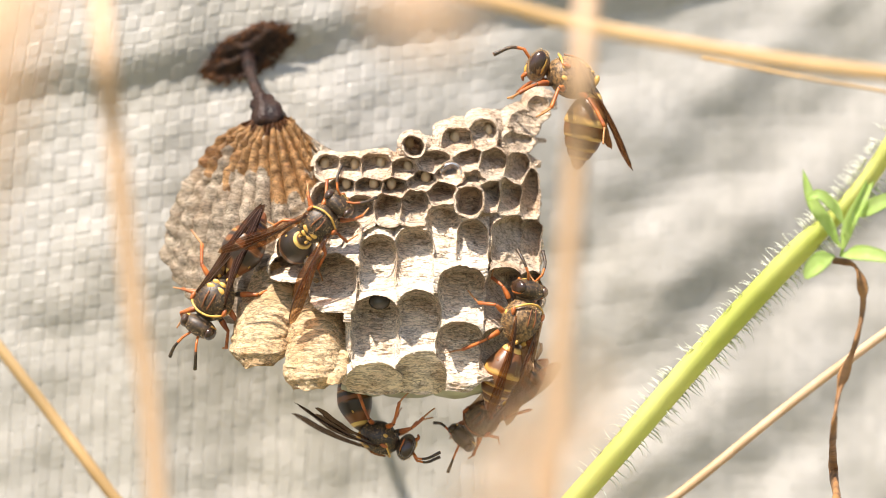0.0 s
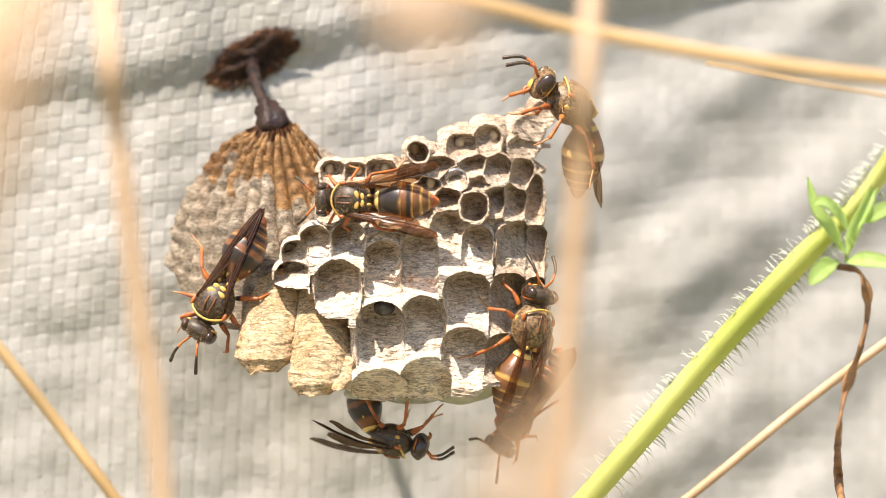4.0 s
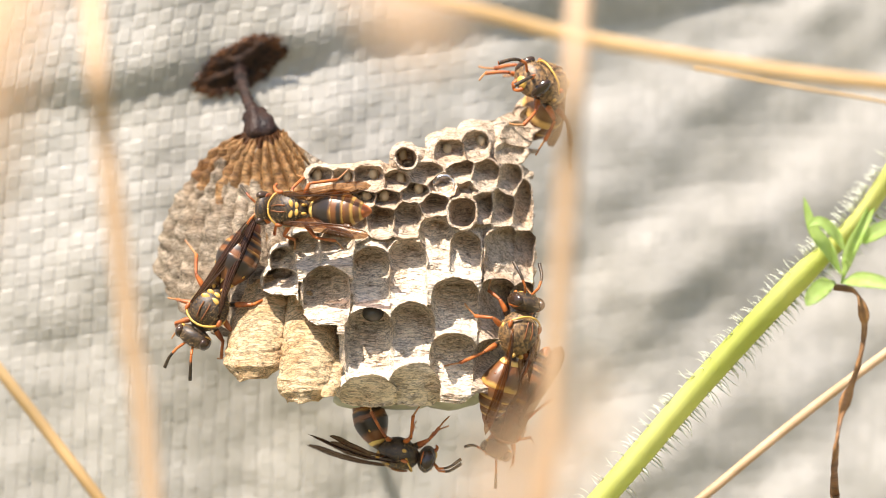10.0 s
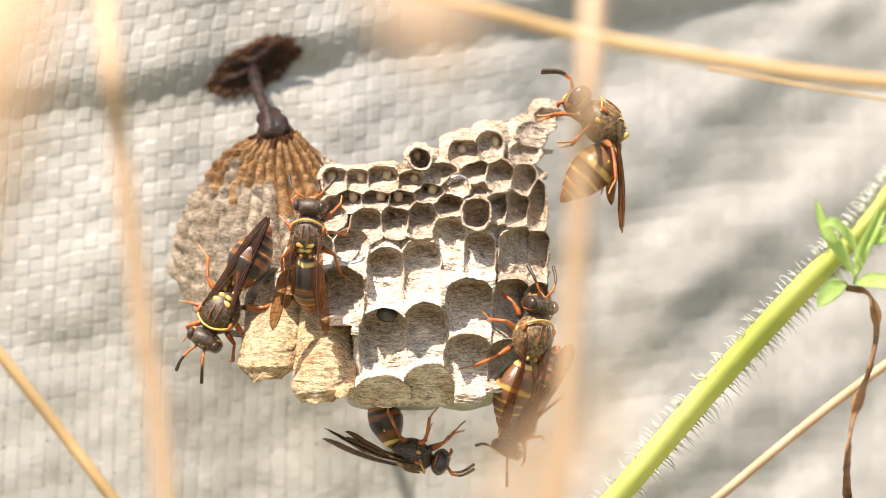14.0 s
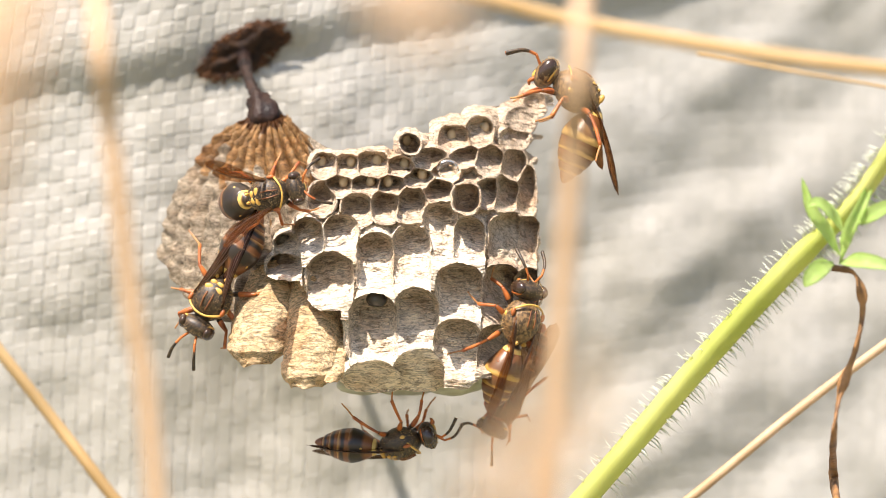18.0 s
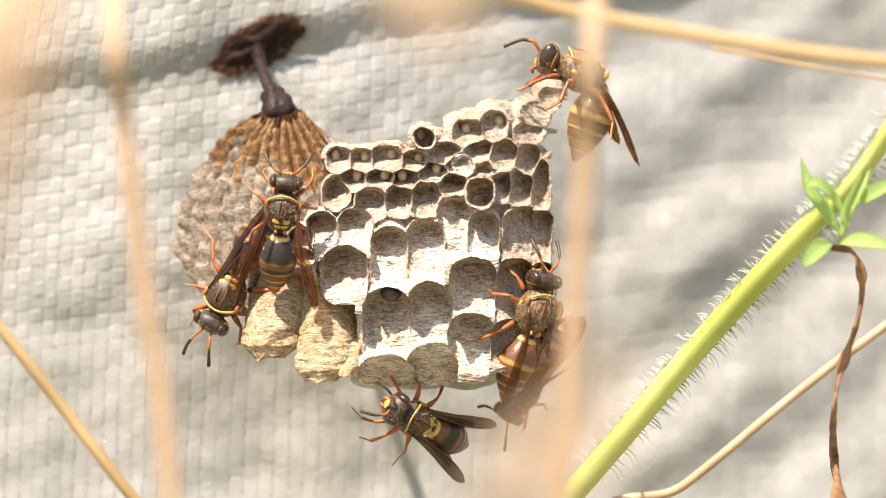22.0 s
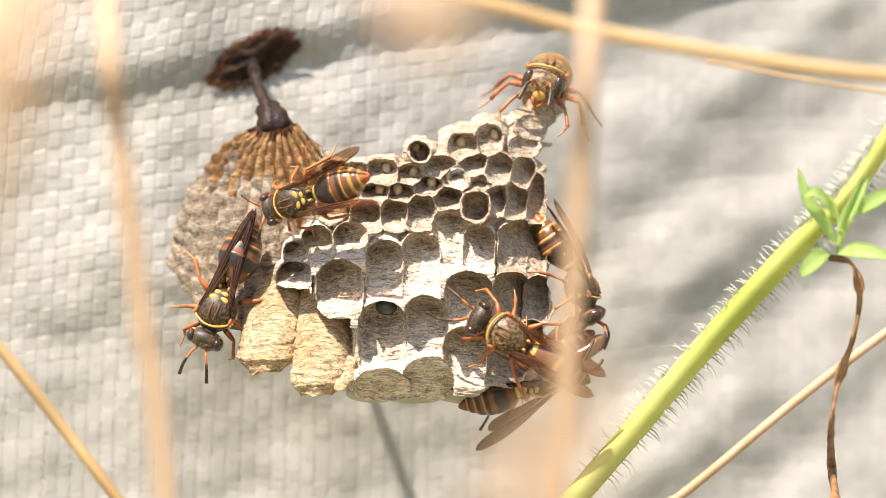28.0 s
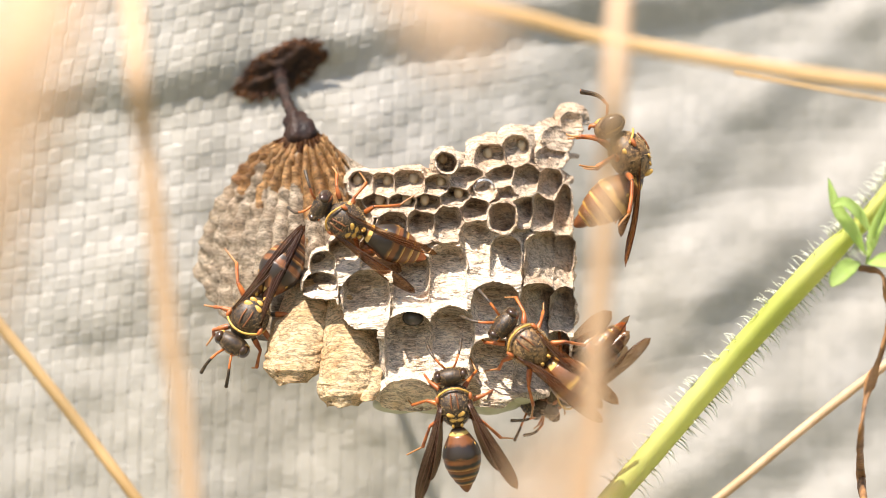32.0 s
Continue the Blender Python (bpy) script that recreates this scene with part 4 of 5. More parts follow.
def make_wasp(label, spread=14, lift=6, flex=14, legs=1.0, seed=1, feeler=(35, 35), tuck=0.0, marks=None, wide=1.8, size=1.0, wing_mat=None, gold=False, dark=False, downy=False):
    """A paper wasp, about 15 mm long."""
    rng = random.Random(seed)
    marks = marks or YELLOW
    w = thing("paper_wasp", Vector((0, 0, 0)), label, "wasp", group="wasps on the nest")
    # thorax
    bm = bmesh.new()
    st = []
    for k in range(15):
        f = k / 14
        x = lerp(2.5, -2.7, f)
        r = math.sin(math.pi * (0.06 + 0.90 * f)) ** 0.62
        st.append((x * WM, 2.42 * WM * r * (1 - 0.16 * f), 2.1 * WM * r, -0.1 * WM * f))
    spindle(bm, st, segs=22)
    skin = BRONZE if gold else BLACK
    thorax = part("thorax", bm, BRONZE if downy else skin, w, "golden-brown downy thorax" if gold or downy else "black finely pitted thorax")
    bm = bmesh.new()
    for k in range(700):
        f, a = rng.uniform(0.06, 0.92), rng.uniform(-0.7, math.pi + 0.7)
        r = math.sin(math.pi * (0.06 + 0.90 * f)) ** 0.62
        o = Vector((rng.uniform(-0.9, 0.2), math.cos(a), math.sin(a))).normalized()
        p = Vector((lerp(2.5, -2.7, f), 2.40 * r * (1 - 0.16 * f) * math.cos(a), 2.08 * r * math.sin(a) - 0.1 * f)) * WM
        tube(bm, [p, p + o * rng.uniform(0.12, 0.28) * WM], lambda f: 0.020 * WM * (1.2 - f), n=3, sides=3)
    tagged(part("down", bm, FUZZ, thorax, "short golden down"), kind="stuff")
    # yellow and orange marks stand a little proud of the thorax

    def mark(name, centre, size, turn, mat, host):
        b = bmesh.new()
        blob(b, centre, [s * WM for s in size], segs=12, rows=7, turn=turn)
        part(name, b, mat, host)

    for s in (-1, 1):
        b = bmesh.new()
        tube(b, [Vector((1.0, s * 2.20, 0.60)) * WM, Vector((1.55, s * 1.66, 1.28)) * WM, Vector((2.0, s * 0.76, 1.62)) * WM, Vector((2.1, 0.0, 1.68)) * WM], lambda f: 0.13 * WM, n=12, sides=6, up=Vector((0, 0, 1)))
        part("collar_stripe", b, marks, thorax)
        mark("wing_cap", Vector((0.9, s * 2.06, 0.98)) * WM, (0.50, 0.26, 0.26), None, ORANGE, thorax)
        if not downy:
            mark("shield_spot", Vector((-1.05, s * 0.55, 1.66)) * WM, (0.36, 0.60, 0.13), None, marks, thorax)
            mark("rear_spot", Vector((-1.75, s * 0.40, 1.36)) * WM, (0.30, 0.46, 0.15), None, marks, thorax)
        mark("rear_stripe", Vector((-2.5, s * 0.55, 0.72)) * WM, (0.30, 0.22, 0.55), None, marks, thorax)
        mark("side_spot", Vector((0.55, s * 2.12, -0.25)) * WM, (0.34, 0.18, 0.26), None, marks, thorax)
        b = bmesh.new()
        tube(b, [Vector((1.55, s * 0.30, 1.86)) * WM, Vector((0.4, s * 0.42, 2.08)) * WM, Vector((-0.5, s * 0.40, 2.02)) * WM], lambda f: 0.09 * WM, n=8, sides=5, up=Vector((0, 0, 1)))
        part("back_line", b, BROWN, thorax)
    # head
    bm = bmesh.new()
    blob(bm, Vector((3.55, 0, -0.25)) * WM, (1.15 * WM, 2.12 * WM, 1.7 * WM), segs=22, rows=14)
    head = part("head", bm, skin, w, "black head with a yellow face")
    b = bmesh.new()
    for k in range(220):
        o = Vector((rng.uniform(-0.6, 1), rng.uniform(-1, 1), rng.uniform(-0.2, 1))).normalized()
        p = (Vector((3.55, 0, -0.25)) + Vector((1.13 * o.x, 2.08 * o.y, 1.68 * o.z))) * WM
        tube(b, [p, p + (o + Vector((0.3, 0, 0.1))) * rng.uniform(0.10, 0.24) * WM], lambda f: 0.018 * WM * (1.2 - f), n=3, sides=3)
    tagged(part("head_down", b, FUZZ, head, "short golden down"), kind="stuff")
    b = bmesh.new()
    tube(b, [Vector((2.4, 0, 0.1)) * WM, Vector((3.0, 0, -0.1)) * WM], lambda f: 0.8 * WM, n=5, sides=10)
    part("neck", b, BLACK, w)
    mark("face_plate", Vector((4.35, 0, -0.85)) * WM, (0.42, 0.78, 0.72), None, YELLOW, head)
    mark("brow_mark", Vector((4.50, 0, 0.12)) * WM, (0.16, 0.62, 0.20), None, YELLOW, head)
    for s in (-1, 1):
        b = bmesh.new()
        blob(b, Vector((3.68, s * 1.56, 0.05)) * WM, (0.80 * WM, 0.60 * WM, 1.30 * WM), segs=18, rows=12)
        part("eye", b, EYE, head, "dark brown glossy compound eye")
        mark("cheek_stripe", Vector((3.0, s * 1.50, -0.1)) * WM, (0.20, 0.42, 0.9), None, ORANGE if seed % 2 else YELLOW, head)
        b = bmesh.new()
        tube(b, [Vector((4.25, s * 0.55, -1.35)) * WM, Vector((4.55, s * 0.42, -1.85)) * WM, Vector((4.35, s * 0.02, -2.2)) * WM], lambda f: 0.26 * WM * (1 - 0.5 * f), n=8, sides=6)
        part("jaw", b, ORANGE, head)
        mark("eyelet", Vector((3.85, s * 0.28, 1.18)) * WM, (0.14, 0.14, 0.14), None, EYE, head)
        # feeler: orange shaft, then a darker whip
        out = radians(feeler[0 if s > 0 else 1])
        j0 = Vector((4.5, s * 0.45, 0.05)) * WM
        j1 = j0 + Vector((1.1 * math.cos(out), s * 1.1 * math.sin(out), 0.7)) * WM
        j2 = j1 + Vector((1.4 * math.cos(out * 0.8), s * 1.4 * math.sin(out * 0.8), -0.4)) * WM
        j3 = j2 + Vector((1.3 * math.cos(out * 0.5), s * 1.3 * math.sin(out * 0.5), -1.3)) * WM
        b = bmesh.new()
        tube(b, [j0, j0.lerp(j1, 0.5), j1], lambda f: 0.15 * WM, n=8, sides=7)
        ant = part("feeler", b, ORANGE, head, "orange feeler with a dark tip")
        b = bmesh.new()
        tube(b, [j1, j2, j3], lambda f: (0.14 + 0.08 * f) * WM, n=26, sides=7, mat=lambda i, j: 0 if i < 7 else 1)
        part("feeler_whip", b, [ORANGE, BLACK], ant)
    # abdomen
    waist = bend(flex)
    gaster = None
    # (start, end, front radius, rear radius): each plate slides under the one before it
    plates = ((0.0, -1.35, 0.30, 1.30), (-1.05, -4.1, 1.25, 2.45), (-3.85, -5.45, 2.36, 2.12), (-5.25, -6.6, 2.05, 1.56), (-6.4, -7.5, 1.5, 0.96), (-7.3, -8.6, 0.88, 0.16))
    for k, (x0, x1, r0, r1) in enumerate(plates):
        b = bmesh.new()
        st, m = [], 12
        for i in range(m + 1):
            f = i / m
            swell = math.sin(math.pi * 0.5 * f) if r1 > r0 else f * f
            r = lerp(r0, r1, swell)
            if i == m:
                r *= 0.93
            st.append((lerp(x0, x1, f) * WM, r * WM, r * 0.92 * WM, -0.02 * x0 * 0.5 * WM * (k > 0)))
        spindle(b, st, segs=22)
        seg = part("abdomen_plate" if k else "waist_plate", b, WAIST if k == 0 else (PLATES["tail"][1 if gold and k < 3 else 0] if marks is YELLOW and not dark and (k > 2 or gold) else PLATES["tail"][0] if downy else PLATES["bright" if marks is YELLOW and not dark else "dull"][0 if k == 1 else 1]) if k < 5 else (ORANGE if not gold and not dark else BROWN), w if gaster is None else gaster, "dark plate with a yellow hind band" if k < 5 else "red-brown tip")
        if gaster is None:
            gaster = seg
            seg.matrix_basis = waist
    for s in (-1, 1):
        mark("flank_spot", Vector((-2.5, s * 1.72, 0.60)) * WM, (0.34, 0.22, 0.24), None, YELLOW if seed % 3 else BROWN, gaster)
    # wings
    wings = []
    for s in (1, -1):
        jit = rng.uniform(-3, 3)
        fore = FORE_ROOT if s > 0 else FLIP @ FORE_ROOT
        front_wing = make_wing(w, s, spread + jit, lift, 12.4 * WM, wide * WM, fore, droop=1.2 * WM, mat=wing_mat)
        wings.append((s, jit, front_wing, fore))
        make_wing(front_wing, s, -5, -2, 8.6 * WM, 1.8 * WM, Vector((-0.9, -0.5 * s, -0.35)) * WM, droop=0.8 * WM, name="hind_wing", mat=wing_mat)
    # legs
    for s in (1, -1):
        for root, knee, ankle, toe in (((1.5, 1.0, -1.4), (2.9, 2.6, -1.7), (4.0, 3.4, -3.3), (5.0, 3.0, -4.1)),
                                       ((0.1, 1.2, -1.5), (0.9, 3.6, -1.2), (0.6, 5.0, -3.4), (1.6, 6.0, -4.2)),
                                       ((-1.3, 1.2, -1.4), (-2.6, 3.8, -0.8), (-4.6, 5.0, -3.0), (-5.4, 6.8, -4.0))):
            jig = [rng.uniform(-0.5, 0.5) for _ in range(9)]
            place = []
            for q, v in enumerate((root, knee, ankle, toe)):
                k = 0 if q == 0 else 1
                g = legs if q else 1.0
                z = v[2] - (tuck * q if q else 0)
                place.append(Vector((v[0] + k * jig[q], s * (1.0 + (v[1] - 1.0) * g) + k * jig[q + 3] * s, z + k * 0.6 * jig[q + 5])) * WM)
            make_leg(w, *place, 0.27 * WM)
    w.scale = (size, size, size)
    return w, gaster, wings


wasp_front, abdomen_front, wings_front = make_wasp("black and yellow paper wasp walking over the upper cells", spread=10, lift=6, flex=16, seed=1, wide=1.55, feeler=(60, 50), legs=0.72, tuck=0.2)
wasp_side, abdomen_side, wings_side = make_wasp("dark paper wasp clinging head down to the nest's side", spread=-9, lift=3, flex=6, seed=2, size=1.12, wing_mat=WING_DARK, dark=True, wide=1.5, feeler=(28, 20))
wasp_right, abdomen_right, wings_right = make_wasp("paper wasp with folded wings beside the lower open cells", spread=-5, lift=0, flex=14, seed=3, size=1.1, legs=0.85, feeler=(40, 15), dark=True, downy=True)
wasp_rim, abdomen_rim, wings_rim = make_wasp("paper wasp clinging to the upper corner of the rim", spread=-3, lift=-32, flex=36, seed=4, size=1.24, feeler=(20, 25), tuck=0.2, gold=True)
wasp_under, abdomen_under, wings_under = make_wasp("dark paper wasp hanging from the nest's underside", spread=16, lift=2, flex=22, seed=5, wing_mat=WING_DARK, dark=True, feeler=(40, 30), tuck=0.5)
wasp_low, abdomen_low, wings_low = make_wasp("brown paper wasp half hidden behind another at the lower edge", spread=-4, lift=3, flex=6, seed=6, marks=BROWN, wide=2.6, feeler=(30, 105), legs=0.42)
wasp_late, abdomen_late, wings_late = make_wasp("paper wasp that lands on the nest's outer edge", spread=12, lift=8, flex=10, seed=7, feeler=(20, 30))


# ---- what moves ----
def stance(x, y, depth, heading, pitch, roll):
    """A wasp's pose: heading is counted from the right upwards as the lens sees it, pitch lifts the head towards the lens, roll turns the back away."""
    base = Matrix(((1, 0, 0, 0), (0, 0, -1, 0), (0, 1, 0, 0), (0, 0, 0, 1)))
    return (Matrix.Translation(at(x, y, depth)) @ Matrix.Rotation(radians(heading), 4, (0, -1, 0)) @ Matrix.Rotation(radians(-pitch), 4, (0, 0, 1))
            @ Matrix.Rotation(radians(roll), 4, (1, 0, 0)) @ base)


def sway(ob, right, down):
    """The plant's pose when its joint has swung by so many plan units: it turns about its foot."""
    foot = ob.matrix_world.translation
    arm = at(1500, 480, -0.005) - foot
    v = Vector((right * UNIT, -down * UNIT))
    turn = (arm.x * v.y - arm.z * v.x) / (arm.x ** 2 + arm.z ** 2)
    rest = Vector((v.x + turn * arm.z, 0, v.y - turn * arm.x))
    return Matrix.Translation(foot + rest) @ Matrix.Rotation(-turn, 4, (0, 1, 0))


def motions():
    walk(wasp_front, [
        (0, stance(573, 402, -0.011, 45, 12, 0)),
        (1, stance(612, 368, -0.01, 38, 10, 0)),
        (2, stance(676, 336, -0.009, 13, 3, 0)),
        (3, stance(659, 246, -0.008, 107, -10, 0)),
        (3.5, stance(639, 344, -0.01, 165, 0, 0)),
        (5.5, stance(556, 354, -0.01, 192, -27, 0)),
        (6, stance(527, 360, -0.01, 200, -27, 0)),
        (7, stance(529, 350, -0.01, 196, -27, 0)),
        (8, stance(528, 347, -0.01, 196, -27, 0)),
        (9, stance(530, 353, -0.01, 184, -27, 0)),
        (10, stance(534, 353, -0.01, 178, -27, 0)),
        (10.5, stance(558, 339, -0.011, 155, 0, -20)),
        (11, stance(545, 353, -0.011, 148, 0, -40)),
        (12, stance(542, 360, -0.011, 130, 0, -40)),
        (13, stance(543, 373, -0.011, 119, 0, -35)),
        (14, stance(543, 399, -0.012, 86, 5, -10)),
        (15, stance(527, 412, -0.012, 50, 15, 0)),
        (15.5, stance(527, 401, -0.012, 50, 15, 0)),
        (17.5, stance(503, 350, -0.009, 6, 10, 0)),
        (18, stance(490, 353, -0.009, 12, 10, 0)),
        (19, stance(476, 359, -0.009, 38, 15, 0)),
        (20, stance(487, 371, -0.009, 56, 20, 0)),
        (21, stance(496, 372, -0.01, 66, 20, 0)),
        (22, stance(491, 393, -0.011, 83, 10, 0)),
        (23, stance(515, 401, -0.011, 115, 0, -30)),
        (24, stance(520, 400, -0.011, 115, 0, -30)),
        (25, stance(516, 409, -0.011, 112, 0, -30)),
        (25.5, stance(526, 392, -0.011, 125, 0, -30)),
        (27.5, stance(506, 338, -0.01, 200, -27, 0)),
        (28, stance(521, 350, -0.01, 198, -27, 0)),
        (29, stance(514, 351, -0.01, 191, -27, 0)),
        (30, stance(532, 367, -0.01, 185, -16, -10)),
        (31, stance(543, 344, -0.01, 172, -6, -22)),
        (32, stance(563, 366, -0.01, 150, 0, -30)),
    ])
    walk(wasp_side, [
        (0, stance(390, 534, -0.004, 241, 0, 12)),
        (3.5, stance(381, 530, -0.004, 241, 0, 12)),
        (6, stance(390, 533, -0.004, 242, 0, 12)),
        (9, stance(392, 529, -0.004, 241, 0, 12)),
        (13, stance(389, 531, -0.004, 241, 0, 12)),
        (15, stance(386, 535, -0.004, 241, 0, 12)),
        (19, stance(392, 537, -0.004, 241, 0, 12)),
        (23, stance(391, 541, -0.004, 242, 0, 12)),
        (25, stance(390, 529, -0.004, 242, 0, 12)),
        (25.5, stance(391, 533, -0.004, 242, 0, 12)),
        (27.5, stance(384, 543, -0.004, 246, 5, 8)),
        (28, stance(383, 542, -0.004, 248, 5, 8)),
        (30, stance(383, 552, -0.004, 242, 5, 8)),
        (32, stance(393, 536, -0.004, 238, 5, 8)),
    ])
    walk(wasp_right, [
        (0, stance(933, 571, -0.008, 76, 0, 34)),
        (3, stance(946, 570, -0.008, 76, 0, 34)),
        (6, stance(933, 574, -0.008, 76, 0, 34)),
        (9, stance(939, 574, -0.008, 76, 0, 34)),
        (13, stance(938, 576, -0.008, 76, 0, 34)),
        (15, stance(939, 581, -0.008, 76, 0, 34)),
        (19, stance(937, 575, -0.008, 76, 0, 34)),
        (21, stance(940, 569, -0.008, 76, 0, 34)),
        (23, stance(931, 575, -0.008, 76, 0, 34)),
        (24, stance(917, 585, -0.009, 82, 0, 25)),
        (25, stance(908, 600, -0.013, 92, 0, 0)),
        (25.5, stance(905, 601, -0.013, 95, 0, 0)),
        (27.5, stance(894, 582, -0.014, 150, 0, 0)),
        (28, stance(895, 587, -0.014, 150, 0, 0)),
        (30, stance(894, 583, -0.014, 148, 0, 0)),
        (32, stance(886, 587, -0.014, 140, 0, 0)),
    ])
    walk(wasp_rim, [
        (0, stance(1019, 140, 0, 157, 0, 86)),
        (1, stance(1018, 145, 0, 151, 0, 86)),
        (2, stance(1060, 186, 0, 133, 0, 90)),
        (3, stance(1055, 202, 0, 129, 0, 86)),
        (3.5, stance(1035, 203, 0, 131, 0, 86)),
        (4.5, stance(988, 143, 0.003, 165, 45, 70)),
        (5.5, stance(967, 136, 0.009, 262, 76, 0)),
        (6, stance(964, 137, 0.009, 262, 78, 0)),
        (8, stance(974, 133, 0.008, 258, 76, 5)),
        (8.5, stance(991, 122, 0.004, 190, 68, 45)),
        (9, stance(994, 132, 0.006, 160, 64, 55)),
        (10, stance(992, 132, 0.006, 162, 62, 55)),
        (11, stance(1006, 132, 0.002, 118, 32, 80)),
        (12, stance(1025, 131, 0.002, 137, 20, 84)),
        (12.5, stance(1040, 140, 0.001, 135, 10, 86)),
        (13, stance(1065, 207, 0, 133, 0, 90)),
        (15, stance(1060, 190, 0, 133, 0, 90)),
        (17.5, stance(1024, 171, 0, 145, 0, 86)),
        (18, stance(1036, 171, 0, 145, 0, 88)),
        (19, stance(1035, 194, 0, 133, 0, 90)),
        (20, stance(1023, 187, 0, 133, 0, 90)),
        (21, stance(1067, 178, 0, 123, 0, 80)),
        (22, stance(1018, 146, 0, 155, 0, 86)),
        (23, stance(1001, 128, 0, 153, 0, 86)),
        (23.5, stance(1013, 134, 0, 142, 0, 86)),
        (24, stance(1027, 165, 0, 133, 5, 88)),
        (24.5, stance(975, 151, 0.004, 160, 55, 65)),
        (25, stance(979, 140, 0.009, 250, 74, 8)),
        (25.5, stance(970, 130, 0.009, 262, 77, 0)),
        (27.5, stance(952, 126, 0.009, 260, 77, 0)),
        (28, stance(966, 133, 0.008, 240, 74, 15)),
        (28.5, stance(978, 131, 0.004, 180, 65, 50)),
        (29, stance(988, 128, 0.004, 150, 60, 60)),
        (30, stance(1040, 170, 0.001, 124, 10, 84)),
        (31, stance(1048, 248, 0, 123, 0, 88)),
        (32, stance(1065, 250, 0, 121, 0, 88)),
    ])
    walk(wasp_under, [
        (0, stance(683, 780, 0, -22, 0, 80)),
        (2, stance(689, 770, 0, -16, 0, 80)),
        (3.5, stance(690, 774, 0, -16, 0, 80)),
        (5.5, stance(724, 774, 0, -10, 0, 75)),
        (6, stance(722, 783, 0, -14, 0, 75)),
        (9, stance(722, 783, 0, -14, 0, 80)),
        (11, stance(732, 791, 0, -14, 0, 80)),
        (13, stance(724, 786, 0, -18, 0, 80)),
        (15, stance(729, 790, 0, -16, 0, 80)),
        (15.5, stance(726, 787, 0, -14, 0, 80)),
        (17.5, stance(717, 790, 0, -10, 0, 80)),
        (18, stance(724, 794, 0, 14, 5, 75)),
        (19, stance(722, 797, 0, 30, 12, 62)),
        (19.5, stance(730, 757, -0.005, 70, 10, 20)),
        (20, stance(762, 749, -0.007, 92, 30, 0)),
        (21, stance(763, 762, -0.007, 95, 52, 0)),
        (22, stance(725, 761, -0.007, 150, 42, 0)),
        (22.5, stance(709, 744, -0.006, 150, 30, -10)),
        (23, stance(680, 723, -0.004, 148, 0, -20)),
        (24, stance(662, 727, -0.002, 148, -10, -10)),
        (25, stance(698, 738, -0.002, 120, -10, -10)),
        (25.5, stance(735, 742, 0, 110, -10, 0)),
        (27.5, stance(955, 664, -0.004, 24, 0, 46)),
        (28, stance(958, 668, -0.004, 22, 0, 48)),
        (28.6, stance(842, 716, -0.006, 120, 0, 10)),
        (29, stance(814, 728, -0.010, 166, 0, 0)),
        (29.4, stance(786, 716, -0.014, 125, 0, 0)),
        (30, stance(758, 703, -0.014, 104, 0, 0)),
        (32, stance(756, 693, -0.014, 98, 0, 0)),
    ])
    walk(wasp_low, [
        (0, stance(866, 744, 0.002, 223, -5, 10)),
        (2, stance(896, 736, 0.002, 230, -5, 10)),
        (3.5, stance(913, 740, 0.002, 238, -5, 10)),
        (6, stance(916, 738, 0.002, 240, -5, 10)),
        (9, stance(924, 736, 0.002, 243, -5, 10)),
        (13, stance(915, 737, 0.002, 244, -5, 10)),
        (15, stance(918, 726, 0.002, 244, -5, 10)),
        (19, stance(905, 722, 0.002, 244, -5, 10)),
        (21, stance(903, 717, 0.002, 240, -5, 10)),
        (22, stance(918, 709, 0.002, 238, -5, 10)),
        (23, stance(935, 706, 0.002, 236, -5, 10)),
        (24, stance(950, 702, 0.002, 230, -5, 10)),
        (25, stance(944, 688, 0.002, 232, -5, 10)),
        (28, stance(923, 669, 0.003, 215, 0, 10)),
        (30, stance(906, 671, 0.002, 215, 0, 10)),
        (31, stance(895, 663, 0.002, 218, 0, 10)),
        (32, stance(926, 659, 0.002, 222, 0, 10)),
    ])
    walk(wasp_late, [
        (0, stance(2309, 197, -0.06, 150, 20, 0)),
        (23.2, stance(2093, 224, -0.05, 150, 20, 0)),
        (23.6, stance(1402, 330, -0.025, 120, 20, 10)),
        (23.9, stance(1057, 425, -0.006, 95, 10, 15)),
        (24, stance(1008, 440, -0.005, 92, 5, 20)),
        (24.2, stance(999, 443, -0.004, 92, 0, 30)),
        (24.5, stance(990, 456, -0.004, 88, 0, 30)),
        (25, stance(1004, 445, -0.004, 85, 0, 30)),
        (25.5, stance(999, 451, -0.004, 80, 0, 30)),
        (26.3, stance(1014, 468, -0.002, 0, 20, 0)),
        (27, stance(1030, 494, 0.002, -50, 0, -50)),
        (27.5, stance(1029, 502, 0.003, -62, 0, -75)),
        (28, stance(1028, 507, 0.003, -65, 0, -78)),
        (30, stance(1034, 512, 0.003, -65, 0, -78)),
        (31, stance(1024, 518, 0.003, -70, 0, -78)),
        (31.5, stance(1016, 570, 0.003, -105, 0, -60)),
        (32, stance(956, 663, 0.002, -136, 0, -40)),
    ])
    walk(abdomen_front, [(0, bend(58)), (1, bend(55)), (2, bend(40)), (3, bend(8)), (3.5, bend(10)), (5.5, bend(0)), (9, bend(0)), (10.5, bend(12)), (11, bend(15)), (13, bend(18)), (14, bend(30)), (15, bend(54)), (15.5, bend(54)), (17.5, bend(56)), (19, bend(56)), (21, bend(48)), (22, bend(14)), (23, bend(22)), (25, bend(22)), (25.5, bend(20)), (27.5, bend(0)), (30, bend(0)), (32, bend(12))])
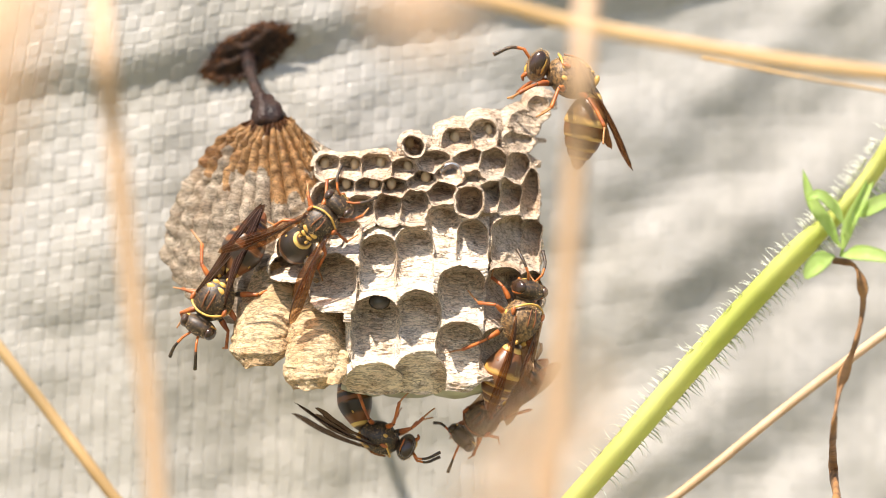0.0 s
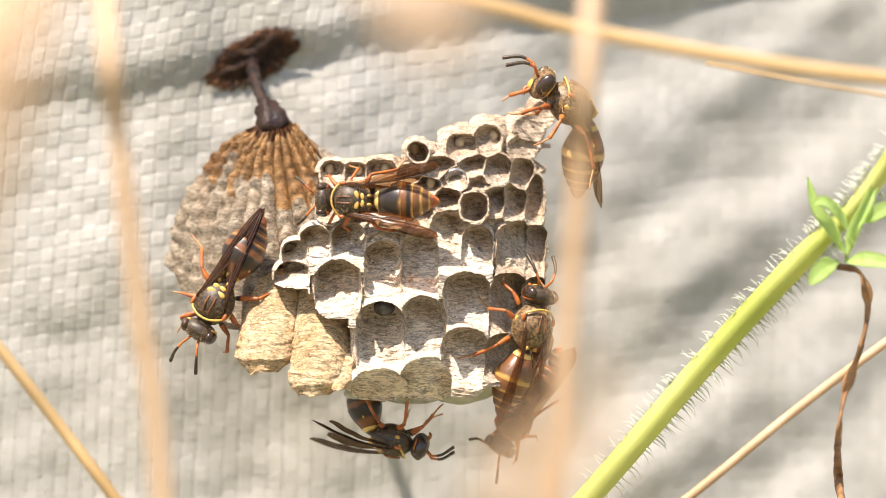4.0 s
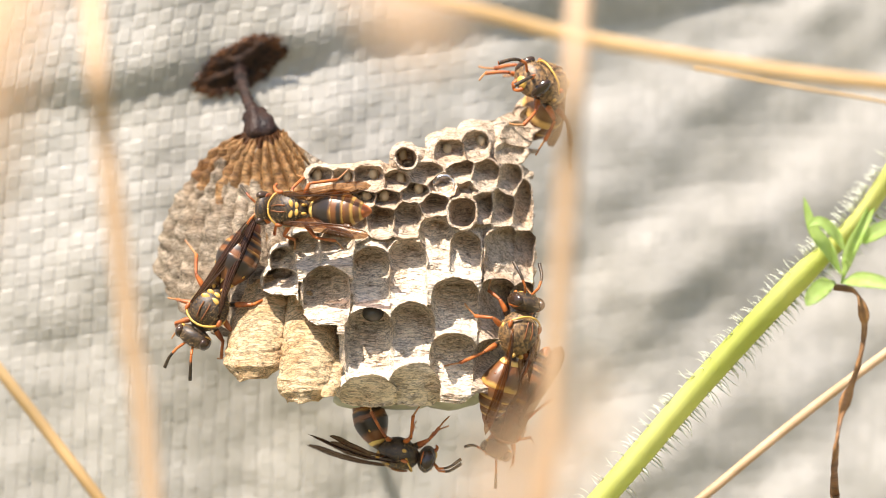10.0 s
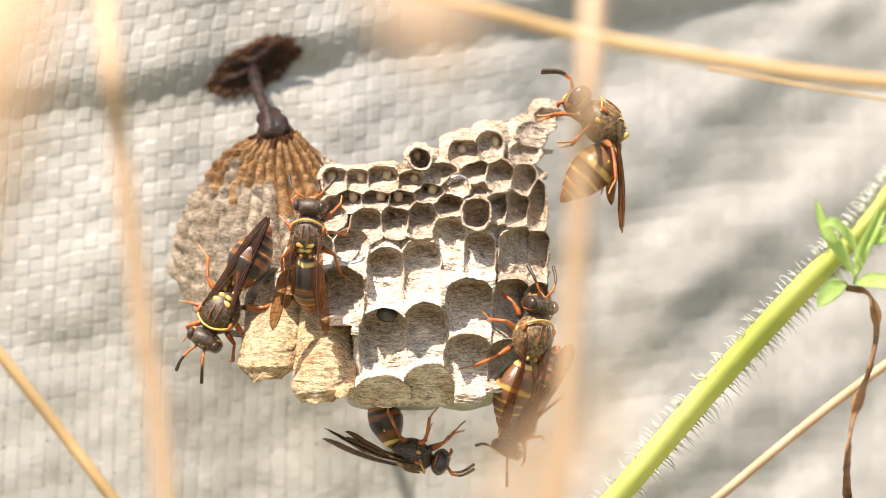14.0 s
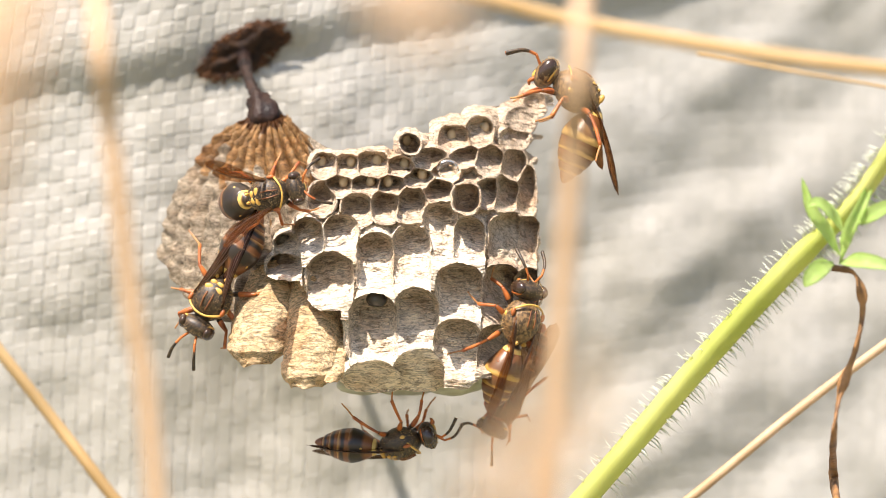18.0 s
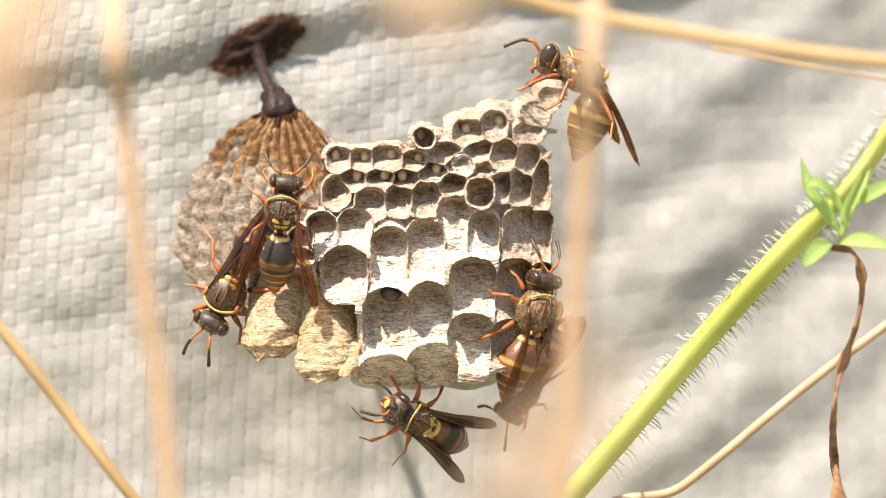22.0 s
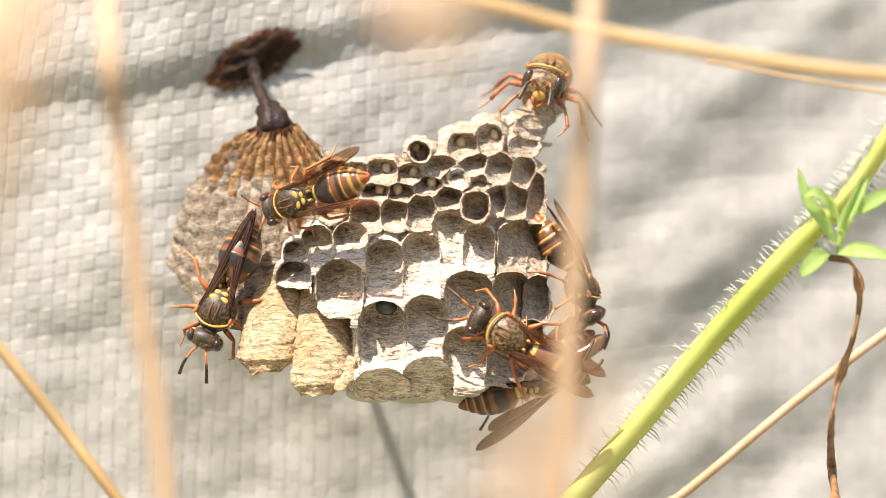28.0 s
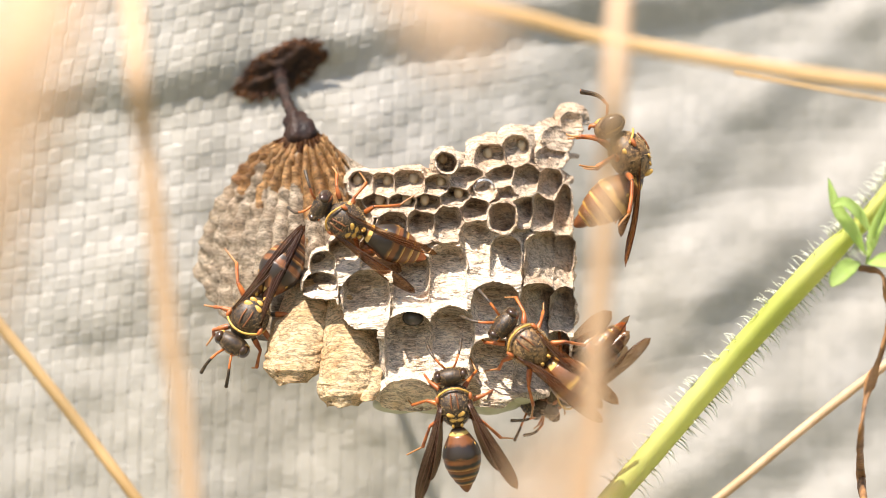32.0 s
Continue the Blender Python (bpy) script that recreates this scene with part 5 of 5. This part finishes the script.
    walk(abdomen_rim, [(t, bend(curl)) for t, curl in ((0, 79), (2, 83), (3, 75), (3.5, 71), (5.5, 10), (8, 15), (9, 40), (11, 71), (13, 85), (15, 88), (17.5, 79), (18, 79), (19, 88), (21, 77), (22, 85), (23.5, 87), (25, 15), (28, 15), (29, 40), (30, 79), (32, 85))])
    walk(abdomen_under, [(0, bend(56)), (5.5, bend(60)), (15.5, bend(56)), (18, bend(20)), (19, bend(16)), (20, bend(10)), (25.5, bend(6)), (32, bend(14))])
    for side, jit, wing, root in wings_late:
        walk(wing, [(0, hinge(side, 60 + jit, 10, root)), (23.2, hinge(side, 60 + jit, 10, root)), (23.9, hinge(side, 60 + jit, 10, root)), (24, hinge(side, 50 + jit, 10, root)), (24.2, hinge(side, 16 + jit, 6, root)), (25, hinge(side, 8 + jit, 4, root)), (32, hinge(side, 4 + jit, 4, root))])
    for side, jit, wing, root in wings_front:
        walk(wing, [(t, hinge(side, spread + jit, lift, root)) for t, spread, lift in (
            (0, 20, 8), (1, 19, 8), (2, 20, 8), (3, 17, 8), (5.5, 5, 6), (6.5, 5, 6), (7, 9, 10), (7.6, 5, 5), (9, 2, 3), (10.5, 6, 5), (13, 7, 7), (14, 6, 9), (15, 21, 12),
            (15.5, 22, 14), (17.5, 34, 66), (19, 34, 68), (21, 34, 68), (21.6, 34, 60), (22, 16, 14), (23, 9, 8), (25.5, 9, 8), (27.5, 8, 8), (29, 4, 5), (30, 3, 4), (32, 5, 6))])
    for side, jit, wing, root in wings_under:
        walk(wing, [(0, hinge(side, 14 + jit, 2, root)), (5.5, hinge(side, 30 + jit, 6, root)), (9, hinge(side, 14 + jit, 4, root)), (15, hinge(side, 12 + jit, 2, root)), (19, hinge(side, -4 + jit, -14, root)), (20, hinge(side, 16 + jit, 6, root)), (22, hinge(side, 8 + jit, 4, root)), (23, hinge(side, 10 + jit, 6, root)), (25, hinge(side, 16 + jit, 6, root)), (30, hinge(side, 20 + jit, 4, root)), (32, hinge(side, 18 + jit, 4, root))])
    walk(grass_far, [(t, sway(grass_far, 0.4 * down, down)) for t, down in ((0, -12), (3.5, -11), (6, 0), (8, 9), (10, 11), (12, 15), (14, 12), (15, 18), (17.5, 14), (19, 14), (20, 0), (21, -12), (23, -22), (25.5, -24), (28, -22), (30, -20), (32, -22))])
    walk(plant, [
        (0, sway(plant, -3.7, -16)),
        (0.5, sway(plant, -2.5, -13.5)),
        (2, sway(plant, -3.4, -13.7)),
        (3.5, sway(plant, -5, -14.8)),
        (5.5, sway(plant, -0.3, -4.8)),
        (6, sway(plant, 0, 0)),
        (7, sway(plant, 4, 7.5)),
        (8, sway(plant, 4.5, 10.5)),
        (9, sway(plant, 7.2, 11.4)),
        (10, sway(plant, 9.6, 13.8)),
        (11, sway(plant, 9.6, 15.5)),
        (12, sway(plant, 12, 19)),
        (13, sway(plant, 5.7, 14.3)),
        (14, sway(plant, 6, 15)),
        (14.5, sway(plant, 15.9, 35)),
        (15, sway(plant, 15.4, 27.6)),
        (15.5, sway(plant, 12, 24.6)),
        (17.5, sway(plant, 0, 5.3)),
        (18.5, sway(plant, 0, 6)),
        (19, sway(plant, 0, 6.8)),
        (20, sway(plant, -9, -6.3)),
        (21, sway(plant, -19, -16)),
        (22, sway(plant, -25, -20)),
        (23, sway(plant, -28, -29.4)),
        (24, sway(plant, -27, -28)),
        (25.5, sway(plant, -26.8, -30.8)),
        (27.5, sway(plant, -22, -26.8)),
        (28, sway(plant, -21.5, -25.3)),
        (29, sway(plant, -20.8, -26)),
        (30, sway(plant, -14.7, -18.8)),
        (31, sway(plant, -11.6, -20.5)),
        (32, sway(plant, -16.7, -28)),
    ])


motions()
